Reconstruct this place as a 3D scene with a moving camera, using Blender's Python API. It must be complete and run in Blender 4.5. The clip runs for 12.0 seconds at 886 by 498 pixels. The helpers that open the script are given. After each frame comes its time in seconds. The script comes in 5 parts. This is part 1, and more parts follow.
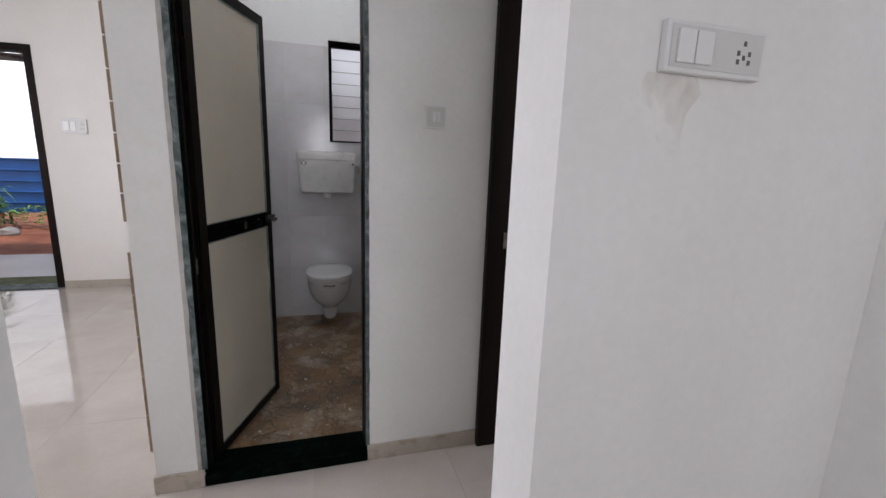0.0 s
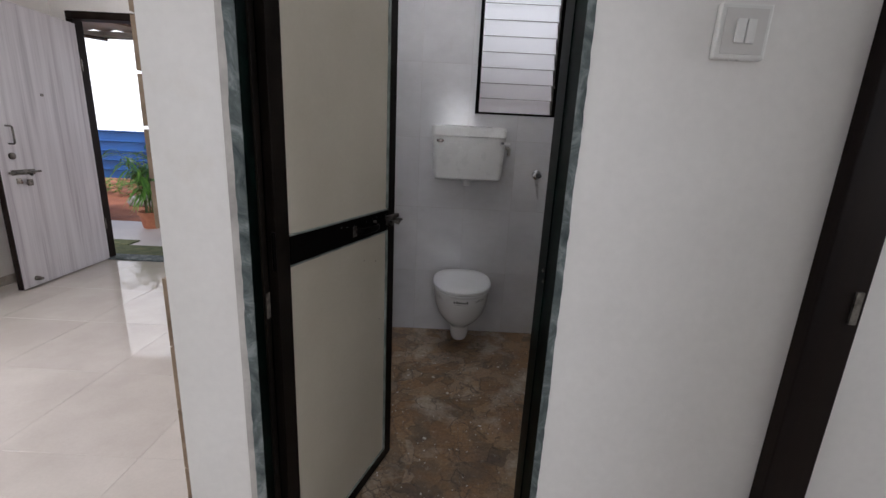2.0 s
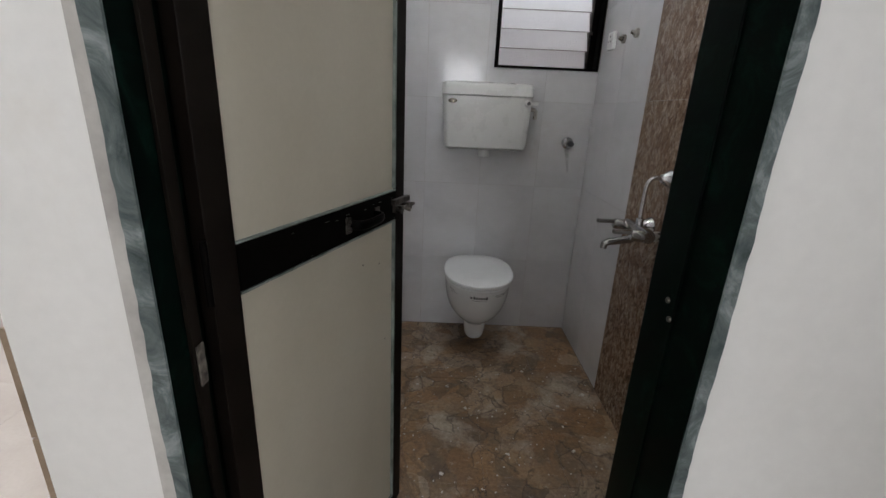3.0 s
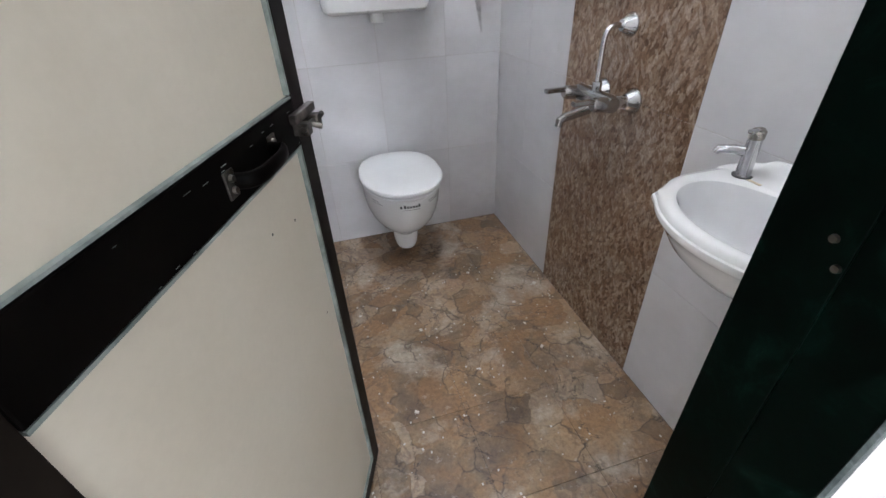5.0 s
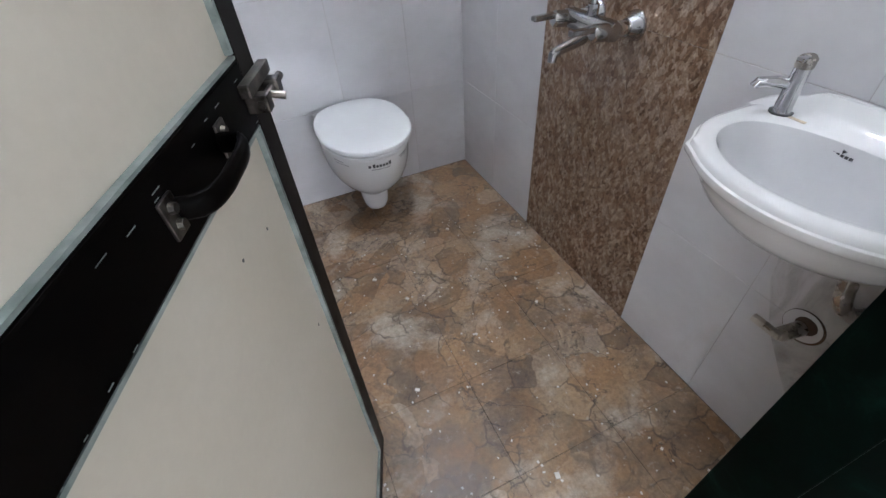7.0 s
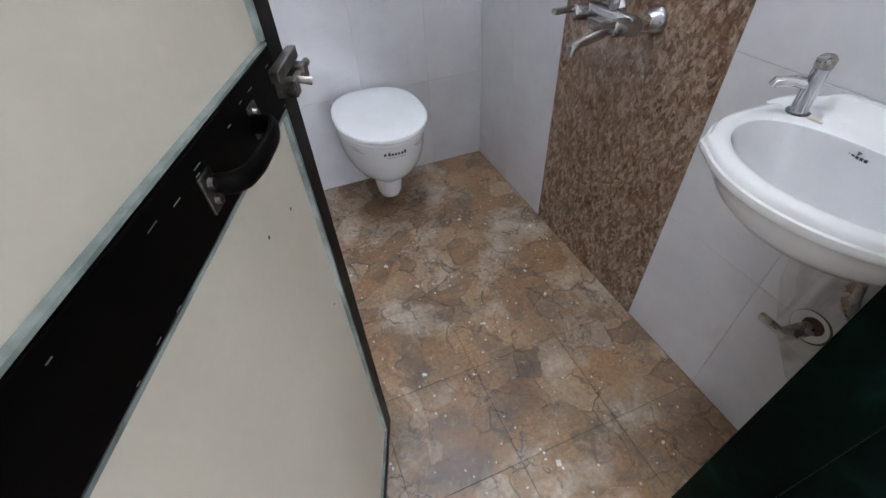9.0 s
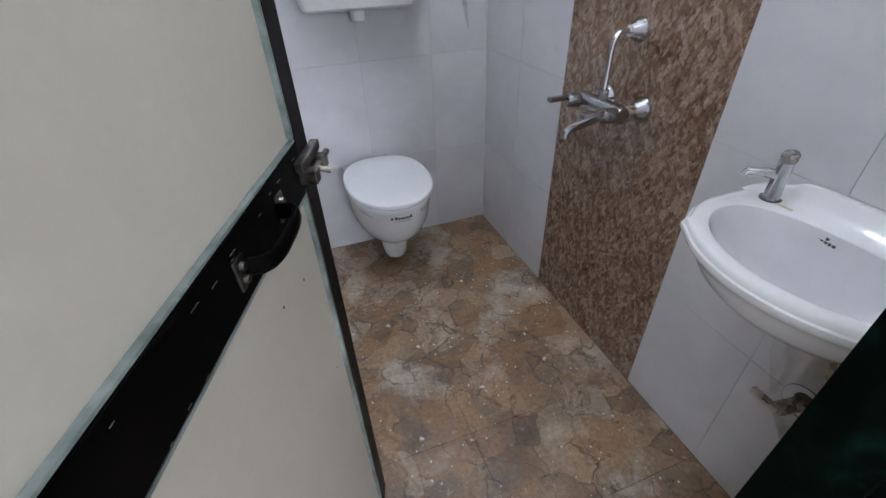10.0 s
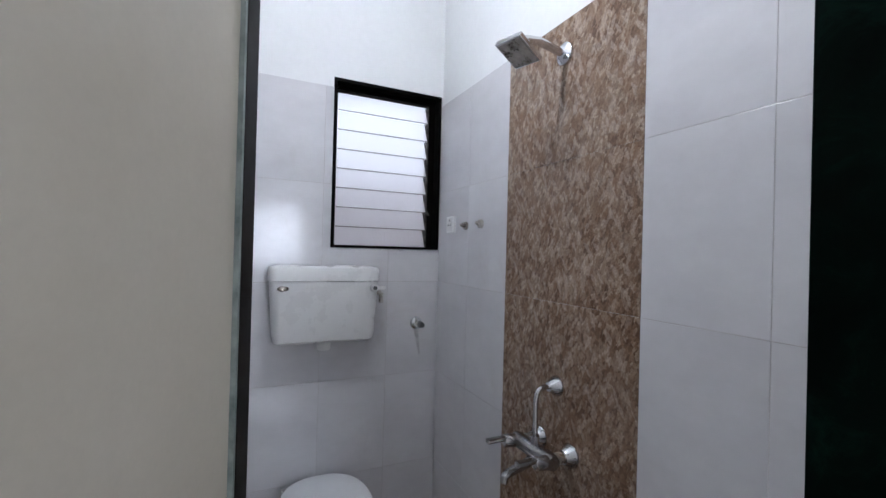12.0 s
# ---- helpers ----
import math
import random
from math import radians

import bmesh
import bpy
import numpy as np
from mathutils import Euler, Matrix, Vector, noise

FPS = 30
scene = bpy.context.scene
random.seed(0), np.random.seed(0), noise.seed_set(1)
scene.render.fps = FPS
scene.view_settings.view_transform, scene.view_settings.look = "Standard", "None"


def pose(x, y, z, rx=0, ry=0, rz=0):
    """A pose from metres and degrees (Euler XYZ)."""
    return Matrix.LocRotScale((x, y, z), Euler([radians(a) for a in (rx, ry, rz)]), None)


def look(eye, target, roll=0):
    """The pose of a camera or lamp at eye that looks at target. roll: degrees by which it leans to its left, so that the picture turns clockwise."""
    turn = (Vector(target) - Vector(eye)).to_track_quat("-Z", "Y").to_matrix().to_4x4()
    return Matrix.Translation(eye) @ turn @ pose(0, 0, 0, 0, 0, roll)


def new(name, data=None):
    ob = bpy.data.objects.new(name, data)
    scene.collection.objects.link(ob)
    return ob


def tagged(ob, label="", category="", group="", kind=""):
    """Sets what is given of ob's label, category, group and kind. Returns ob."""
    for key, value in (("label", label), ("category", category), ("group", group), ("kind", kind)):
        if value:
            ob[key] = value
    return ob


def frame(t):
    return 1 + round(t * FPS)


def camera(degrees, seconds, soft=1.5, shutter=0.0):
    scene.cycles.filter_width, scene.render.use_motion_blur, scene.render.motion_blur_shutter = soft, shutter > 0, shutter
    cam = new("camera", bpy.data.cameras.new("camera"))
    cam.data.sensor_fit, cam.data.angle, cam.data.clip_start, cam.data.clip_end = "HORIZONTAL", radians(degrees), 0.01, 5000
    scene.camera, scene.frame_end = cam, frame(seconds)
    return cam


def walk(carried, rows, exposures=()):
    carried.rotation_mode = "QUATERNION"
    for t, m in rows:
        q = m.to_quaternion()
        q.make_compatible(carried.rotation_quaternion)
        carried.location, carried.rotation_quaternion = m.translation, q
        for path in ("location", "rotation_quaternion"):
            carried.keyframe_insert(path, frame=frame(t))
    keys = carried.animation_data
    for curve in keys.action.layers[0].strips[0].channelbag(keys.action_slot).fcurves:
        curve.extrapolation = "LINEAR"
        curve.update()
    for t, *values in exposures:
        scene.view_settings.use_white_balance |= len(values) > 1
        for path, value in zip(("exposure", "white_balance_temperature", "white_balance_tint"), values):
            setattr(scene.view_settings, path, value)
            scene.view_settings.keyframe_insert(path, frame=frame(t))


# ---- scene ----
cam = camera(92.7, 12.0)
PATH = [
    (0, (0.315, 0.078, 1.285), (0.868, 1.959, 0.893), 1.9),
    (0.5, (0.263, 0.272, 1.274), (0.65, 2.191, 0.863), 2.1),
    (1, (0.292, 0.48, 1.256), (0.482, 2.421, 0.816), 1.5),
    (1.5, (0.312, 0.672, 1.247), (0.331, 2.62, 0.793), 1.6),
    (2, (0.25, 0.946, 1.253), (0.248, 2.886, 0.763), 2.8),
    (2.5, (0.19, 1.166, 1.21), (0.201, 3.1, 0.692), 2.7),
    (3, (0.168, 1.358, 1.207), (0.184, 3.26, 0.591), 2.6),
    (3.5, (0.098, 1.528, 1.198), (0.428, 3.36, 0.477), 3.2),
    (3.7, (0.041, 1.557, 1.203), (0.506, 3.337, 0.419), 2.8),
    (5.3, (0.102, 1.738, 1.172), (0.513, 3.319, 0.018), -2.8),
    (5.5, (0.097, 1.77, 1.175), (0.514, 3.333, -0.001), -2.3),
    (6, (0.061, 1.833, 1.173), (0.579, 3.309, -0.073), -3.7),
    (6.5, (0.061, 1.873, 1.156), (0.608, 3.278, -0.158), -3.9),
    (7, (0.071, 1.876, 1.157), (0.608, 3.254, -0.19), -4.4),
    (9, (0.058, 1.859, 1.165), (0.541, 3.231, -0.208), -3.6),
    (9.5, (0.055, 1.846, 1.182), (0.535, 3.24, -0.169), -2.5),
    (10, (0.058, 1.832, 1.217), (0.589, 3.364, 0.047), -2.2),
    (10.5, (0.057, 1.82, 1.283), (0.677, 3.504, 0.399), -1.5),
    (11, (0.059, 1.798, 1.352), (0.805, 3.574, 0.813), -0.2),
    (11.5, (0.054, 1.78, 1.385), (0.874, 3.587, 1.137), 1.4),
    (12, (0.058, 1.758, 1.425), (0.911, 3.567, 1.436), 1.5),
]
EXPOSURES = [(0.0, -0.1, 6400, 16), (0.5, -0.15, 6400, 16), (1.0, -0.25, 6400, 16), (1.5, -0.1, 6400, 16), (2.0, 0.05, 6400, 15), (2.6, 0.2, 6450, 12), (3.0, 0.3, 6500, 11), (3.5, 1.2, 6800, 13),
             (5.3, 1.65, 6000, 13), (6.5, 1.65, 5900, 13), (9.0, 1.68, 5900, 13), (9.7, 1.5, 5800, 13), (10.5, 1.18, 5700, 14), (11.2, 0.92, 5750, 14), (12.0, 0.7, 5800, 14)]
walk(cam, [(t, look(eye, target, roll)) for t, eye, target, roll in PATH], EXPOSURES)

# ---- world, sun and large lights ----
world = bpy.data.worlds.new("world")
scene.world = world
world.use_nodes = True
wn = world.node_tree
sky = wn.nodes.new("ShaderNodeTexSky")
sky.sky_type = "NISHITA"
sky.sun_disc = False
sky.sun_elevation = radians(52)
sky.sun_rotation = radians(200)
sky.air_density = 1.0
sky.dust_density = 1.5
wn.links.new(sky.outputs[0], wn.nodes["Background"].inputs[0])
wn.nodes["Background"].inputs[1].default_value = 0.15

sun = new("sun", bpy.data.lights.new("sun", "SUN"))
sun.data.energy, sun.data.angle, sun.data.color = 3.0, radians(14), (1.0, 0.96, 0.9)
sun.matrix_world = look((0, 0, 30), (-4, 12, -8))


def area_lamp(name, eye, target, w, h, power, color=(0.93, 0.96, 1.0)):
    lamp = new(name, bpy.data.lights.new(name, "AREA"))
    lamp.data.shape, lamp.data.size, lamp.data.size_y = "RECTANGLE", w, h
    lamp.data.energy, lamp.data.color = power, color
    lamp.matrix_world = look(eye, target)
    return lamp


ROOM_WINDOW_W, SIDE_FILL_W, HALL_FILL_W, PASSAGE_FILL_W, BULB_W = 22.0, 14.0, 66.0, 14.0, 11.5
area_lamp("room_window_light", (0.65, -2.62, 1.62), (0.65, 0, 1.5), 1.0, 1.05, ROOM_WINDOW_W)
# added fill for the hall; no window is known on that side
area_lamp("hall_fill_light", (-3.32, 2.2, 1.6), (0, 2.2, 1.4), 1.15, 1.15, HALL_FILL_W)
# added lamp that brightens the passage from its far end
area_lamp("passage_fill_light", (3.1, 1.34, 1.6), (1.0, 1.5, 1.2), 0.65, 1.05, PASSAGE_FILL_W)
# second added lamp, from the left, to brighten the wall past the doorway
area_lamp("side_fill_light", (-2.1, -0.7, 1.62), (0.5, 0.6, 1.5), 1.1, 1.05, SIDE_FILL_W)

# ---- materials ----


def nodes_of(name):
    m = bpy.data.materials.new(name)
    m.use_nodes = True
    t = m.node_tree
    return m, t, t.nodes["Principled BSDF"]


def ramp(t, fac, stops):
    r = t.nodes.new("ShaderNodeValToRGB")
    el = r.color_ramp.elements
    while len(el) < len(stops):
        el.new(0.5)
    for e, (p, c) in zip(el, stops):
        e.position, e.color = p, (*c, 1)
    t.links.new(fac, r.inputs[0])
    return r.outputs[0]


def coords(t, stretch=(1, 1, 1), by_object=False, world_space=True):
    """Place in metres, stretched, and shifted by each object's random number where wanted."""
    if world_space:
        src = t.nodes.new("ShaderNodeNewGeometry").outputs["Position"]
    else:
        src = t.nodes.new("ShaderNodeTexCoord").outputs["Object"]
    mp = t.nodes.new("ShaderNodeMapping")
    mp.inputs["Scale"].default_value = stretch
    t.links.new(src, mp.inputs["Vector"])
    if by_object:
        info = t.nodes.new("ShaderNodeObjectInfo")
        mul = t.nodes.new("ShaderNodeMath")
        mul.operation = "MULTIPLY"
        mul.inputs[1].default_value = 37.0
        t.links.new(info.outputs["Random"], mul.inputs[0])
        t.links.new(mul.outputs[0], mp.inputs["Location"])
    return mp.outputs[0]


def noise_tex(t, co, scale, detail=6, rough=0.55, distort=0.0):
    n = t.nodes.new("ShaderNodeTexNoise")
    n.inputs["Scale"].default_value = scale
    n.inputs["Detail"].default_value = detail
    n.inputs["Roughness"].default_value = rough
    n.inputs["Distortion"].default_value = distort
    t.links.new(co, n.inputs["Vector"])
    return n.outputs["Fac"]


def shards(t, co, scale, warp=0.02, warp_scale=9.0):
    """Random grey for each angular cell, and the distance to the cell's edge, with edges made uneven."""
    n = t.nodes.new("ShaderNodeTexNoise")
    n.inputs["Scale"].default_value = warp_scale
    n.inputs["Detail"].default_value = 4
    t.links.new(co, n.inputs["Vector"])
    mul = t.nodes.new("ShaderNodeVectorMath")
    mul.operation = "SCALE"
    mul.inputs["Scale"].default_value = warp
    t.links.new(n.outputs["Color"], mul.inputs[0])
    add = t.nodes.new("ShaderNodeVectorMath")
    t.links.new(co, add.inputs[0])
    t.links.new(mul.outputs[0], add.inputs[1])
    outs = []
    for kind, sock in (("F1", "Color"), ("DISTANCE_TO_EDGE", "Distance")):
        v = t.nodes.new("ShaderNodeTexVoronoi")
        v.feature = kind
        v.inputs["Scale"].default_value = scale
        t.links.new(add.outputs[0], v.inputs["Vector"])
        outs.append(v.outputs[sock])
    sep = t.nodes.new("ShaderNodeSeparateColor")
    t.links.new(outs[0], sep.inputs[0])
    return sep.outputs[0], sep.outputs[1], outs[1]


def mix(t, fac, a, b, kind="MIX"):
    m = t.nodes.new("ShaderNodeMixRGB")
    m.blend_type = kind
    for k, v in ((0, fac), (1, a), (2, b)):
        if isinstance(v, (int, float)):
            m.inputs[k].default_value = v if k == 0 else (v, v, v, 1)
        elif isinstance(v, tuple):
            m.inputs[k].default_value = (*v, 1)
        else:
            t.links.new(v, m.inputs[k])
    return m.outputs[0]


def bumped(t, bsdf, height, strength, distance=0.002):
    b = t.nodes.new("ShaderNodeBump")
    b.inputs["Strength"].default_value = strength
    b.inputs["Distance"].default_value = distance
    t.links.new(height, b.inputs["Height"])
    t.links.new(b.outputs[0], bsdf.inputs["Normal"])


def surface(name, dark, light, scale=4.0, fine=60.0, rough=0.5, metal=0.0, bump=0.1, stretch=(1, 1, 1), by_object=False,
            lo=0.35, hi=0.65, rough_var=0.1, fine_mix=0.25, world_space=True, coat=0.0, distance=0.002, spec=0.5):
    """A two-scale surface: broad mottling between two colours, fine grain over it, uneven gloss and fine relief."""
    m, t, b = nodes_of(name)
    co = coords(t, stretch, by_object, world_space)
    broad = noise_tex(t, co, scale, 5, 0.6)
    grain = noise_tex(t, co, fine, 4, 0.6)
    col = ramp(t, broad, [(lo, dark), (hi, light)])
    g = ramp(t, grain, [(0.3, (0.75, 0.75, 0.75)), (0.7, (1.1, 1.1, 1.1))])
    t.links.new(mix(t, fine_mix, col, g, "MULTIPLY"), b.inputs["Base Color"])
    rr = ramp(t, broad, [(0.3, (max(rough - rough_var, 0.02),) * 3), (0.7, (min(rough + rough_var, 1),) * 3)])
    t.links.new(rr, b.inputs["Roughness"])
    b.inputs["Metallic"].default_value = metal
    b.inputs["Coat Weight"].default_value = coat
    b.inputs["Specular IOR Level"].default_value = spec
    if bump:
        bumped(t, b, grain, bump, distance)
    return m




def stained_paint(name, dark, light):
    m = surface(name, dark, light, 1.3, 45, 0.6, bump=0.12, fine_mix=0.12)
    t = m.node_tree
    b = t.nodes["Principled BSDF"]
    old = b.inputs["Base Color"].links[0].from_socket
    spot = noise_tex(t, coords(t, (1, 1, 0.7)), 3.1, 7, 0.65, 0.6)
    f = ramp(t, spot, [(0.62, (0, 0, 0)), (0.82, (0.22, 0.22, 0.22))])
    t.links.new(mix(t, f, old, (0.55, 0.46, 0.34)), b.inputs["Base Color"])
    return m


PAINT = stained_paint("wall_paint", (0.75, 0.735, 0.71), (0.82, 0.81, 0.79))
PAINT_CREAM = surface("cream_paint", (0.76, 0.72, 0.68), (0.82, 0.785, 0.75), 1.1, 50, 0.6, bump=0.12, fine_mix=0.12)
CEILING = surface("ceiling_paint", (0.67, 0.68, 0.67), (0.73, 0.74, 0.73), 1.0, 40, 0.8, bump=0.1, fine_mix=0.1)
TILE = surface("glazed_wall_tile", (0.54, 0.536, 0.545), (0.62, 0.616, 0.622), 2.2, 14, 0.12, bump=0.015, stretch=(1, 1, 1.6), by_object=True, rough_var=0.04, fine_mix=0.12)
TT = TILE.node_tree
TB = TT.nodes["Principled BSDF"]
TT.links.new(mix(TT, ramp(TT, noise_tex(TT, coords(TT, (1, 1, 0.5)), 3.5, 8, 0.7, 0.7), [(0.6, (0, 0, 0)), (0.78, (0.4, 0.4, 0.4))]),
                 TB.inputs["Base Color"].links[0].from_socket, (0.42, 0.37, 0.31)), TB.inputs["Base Color"])
GROUT = surface("pale_grout", (0.36, 0.34, 0.32), (0.55, 0.53, 0.5), 8, 90, 0.85, bump=0.3)
GROUT_DARK = surface("dark_grout", (0.05, 0.036, 0.027), (0.13, 0.095, 0.07), 6, 80, 0.8, bump=0.4)
HALL_TILE = surface("polished_cream_tile", (0.45, 0.4, 0.36), (0.52, 0.47, 0.425), 2.0, 90, 0.05, bump=0.004, by_object=True, rough_var=0.03, fine_mix=0.15)
SKIRT = surface("beige_skirting", (0.40, 0.35, 0.29), (0.5, 0.44, 0.37), 5, 70, 0.3, bump=0.02, fine_mix=0.15)
CERAMIC = surface("white_glazed_ceramic", (0.70, 0.70, 0.69), (0.75, 0.75, 0.74), 3, 40, 0.06, bump=0.0, coat=0.4, rough_var=0.03, fine_mix=0.03)
# darker copy of the white glaze: the hollow's shade put into its colour
CERAMIC_SHADED = surface("shaded_white_ceramic", (0.61, 0.61, 0.62), (0.67, 0.67, 0.675), 5, 30, 0.08, bump=0.0, coat=0.3, rough_var=0.04, fine_mix=0.05)
PLASTIC = surface("white_plastic", (0.70, 0.70, 0.68), (0.73, 0.73, 0.71), 4, 60, 0.3, bump=0.01, fine_mix=0.06)
GREY_PLASTIC = surface("grey_white_plastic", (0.58, 0.57, 0.55), (0.63, 0.62, 0.6), 4, 60, 0.35, bump=0.01, fine_mix=0.06)
LID = surface("white_seat_plastic", (0.77, 0.78, 0.78), (0.82, 0.83, 0.83), 4, 60, 0.14, bump=0.005, fine_mix=0.05)
CHROME = surface("chrome", (0.5, 0.5, 0.51), (0.66, 0.66, 0.67), 20, 120, 0.1, 1.0, bump=0.02, rough_var=0.07, fine_mix=0.2)
# darker, warmer chrome: the brown surroundings' reflection is put into its base colour
MIXER_CHROME = surface("toned_chrome", (0.3, 0.29, 0.28), (0.42, 0.41, 0.4), 12, 120, 0.16, 1.0, bump=0.02, rough_var=0.06, fine_mix=0.15)
DULL_CHROME = surface("dull_chrome", (0.3, 0.27, 0.23), (0.55, 0.52, 0.48), 25, 140, 0.28, 1.0, bump=0.06, rough_var=0.12, fine_mix=0.3)
STEEL = surface("scuffed_steel", (0.04, 0.036, 0.031), (0.24, 0.22, 0.195), 30, 160, 0.36, 1.0, bump=0.08, fine_mix=0.35)
BRONZE = surface("dark_bronze_aluminium", (0.005, 0.0038, 0.003), (0.012, 0.009, 0.007), 8, 140, 0.42, 0.0, bump=0.03, fine_mix=0.4, spec=0.07)
BLACK = surface("black_metal", (0.001, 0.0009, 0.0008), (0.003, 0.0024, 0.002), 12, 150, 0.4, 0.0, bump=0.04, fine_mix=0.4, spec=0.03)
PANEL = surface("cream_door_panel", (0.5, 0.46, 0.372), (0.57, 0.53, 0.44), 2.0, 110, 0.42, bump=0.03, world_space=False, fine_mix=0.1)
BEAD = surface("pale_glazing_bead", (0.1, 0.125, 0.115), (0.3, 0.34, 0.315), 18, 120, 0.5, bump=0.05)
DARK_WOOD = surface("dark_brown_wood", (0.007, 0.0045, 0.004), (0.02, 0.013, 0.01), 5, 60, 0.45, bump=0.12, stretch=(1, 1, 0.08), fine_mix=0.4, spec=0.08)
STAIN_DARK = surface("bare_chipped_metal", (0.03, 0.025, 0.02), (0.22, 0.19, 0.16), 60, 160, 0.6, bump=0.3)
STAIN = surface("tan_stain", (0.42, 0.34, 0.22), (0.58, 0.5, 0.38), 12, 60, 0.7, bump=0.1)
# stain colour of the rust streak, also laid below the basin as painted shade
def make_stain_shade():
    m, t, b = nodes_of("faint_stain_and_shade")
    a = noise_tex(t, coords(t, (1, 1, 0.5)), 14, 6, 0.7, 0.8)
    b.inputs["Base Color"].default_value = (0.36, 0.29, 0.2, 1)
    b.inputs["Roughness"].default_value = 0.5
    t.links.new(ramp(t, a, [(0.38, (0.02, 0.02, 0.02)), (0.75, (0.55, 0.55, 0.55))]), b.inputs["Alpha"])
    return m


STAIN_SHADE = make_stain_shade()


def make_damp():
    m, t, b = nodes_of("yellowish_damp_mark")
    a = noise_tex(t, coords(t, (1, 1, 0.7)), 16, 5, 0.6, 0.4)
    b.inputs["Base Color"].default_value = (0.62, 0.52, 0.36, 1)
    b.inputs["Roughness"].default_value = 0.6
    t.links.new(ramp(t, a, [(0.42, (0.0, 0.0, 0.0)), (0.8, (0.3, 0.3, 0.3))]), b.inputs["Alpha"])
    return m


DAMP = make_damp()
DARKGREY = surface("dark_grey_plastic", (0.05, 0.05, 0.05), (0.1, 0.1, 0.1), 12, 80, 0.5, bump=0.02)
LETTER = surface("printed_black", (0.03, 0.03, 0.035), (0.06, 0.06, 0.06), 20, 90, 0.4, bump=0.0)
PVC_HOSE = surface("grey_hose", (0.26, 0.2, 0.12), (0.4, 0.33, 0.22), 20, 90, 0.4, bump=0.05)
BROWN_EDGE = surface("brown_tile_edge", (0.19, 0.13, 0.08), (0.34, 0.25, 0.17), 15, 90, 0.6, bump=0.2, by_object=True)
CHIP = surface("white_plaster_chip", (0.6, 0.58, 0.54), (0.78, 0.76, 0.72), 30, 100, 0.9, bump=0.2)
BLUE = surface("blue_painted_sheet", (0.012, 0.075, 0.27), (0.02, 0.12, 0.4), 1.5, 40, 0.45, bump=0.05, fine_mix=0.2)
SOIL = surface("red_soil", (0.2, 0.065, 0.035), (0.4, 0.155, 0.085), 1.5, 22, 0.95, bump=0.8, distance=0.02)
PAVE = surface("pale_paving", (0.48, 0.45, 0.44), (0.6, 0.57, 0.55), 1.2, 30, 0.4, bump=0.05, fine_mix=0.15)
MAT = surface("green_turf_mat", (0.07, 0.09, 0.035), (0.16, 0.17, 0.08), 9, 120, 0.95, bump=0.9, distance=0.01)
TERRACOTTA = surface("terracotta", (0.34, 0.11, 0.055), (0.48, 0.19, 0.1), 8, 60, 0.7, bump=0.1)
EARTH = surface("dark_earth", (0.04, 0.025, 0.018), (0.1, 0.06, 0.04), 20, 60, 0.95, bump=0.6)
LEAF = surface("green_leaf", (0.06, 0.19, 0.03), (0.17, 0.38, 0.07), 5, 40, 0.4, bump=0.05, by_object=True)
STEM = surface("plant_stem", (0.07, 0.11, 0.03), (0.15, 0.18, 0.06), 10, 60, 0.6, bump=0.1)
BUSH = surface("bush_leaf", (0.06, 0.15, 0.02), (0.22, 0.4, 0.08), 3, 40, 0.5, bump=0.05)
GROUND = surface("bare_ground", (0.12, 0.09, 0.06), (0.24, 0.2, 0.14), 0.3, 12, 0.95, bump=0.5, distance=0.02)
CONCRETE = surface("grey_concrete", (0.26, 0.25, 0.24), (0.4, 0.39, 0.38), 1.5, 40, 0.85, bump=0.3)
ROOF_SHEET = surface("weathered_roof_sheet", (0.32, 0.31, 0.3), (0.5, 0.49, 0.48), 1.5, 30, 0.6, bump=0.1)
PLASTER_FAR = surface("pinkish_render", (0.5, 0.42, 0.42), (0.62, 0.55, 0.55), 0.8, 20, 0.9, bump=0.2)


def turned(t, co, angle, scale):
    """Coordinates turned about x and then stretched."""
    a = t.nodes.new("ShaderNodeMapping")
    a.inputs["Rotation"].default_value = (angle, 0, 0)
    t.links.new(co, a.inputs["Vector"])
    b = t.nodes.new("ShaderNodeMapping")
    b.inputs["Scale"].default_value = scale
    t.links.new(a.outputs[0], b.inputs["Vector"])
    return b.outputs[0]


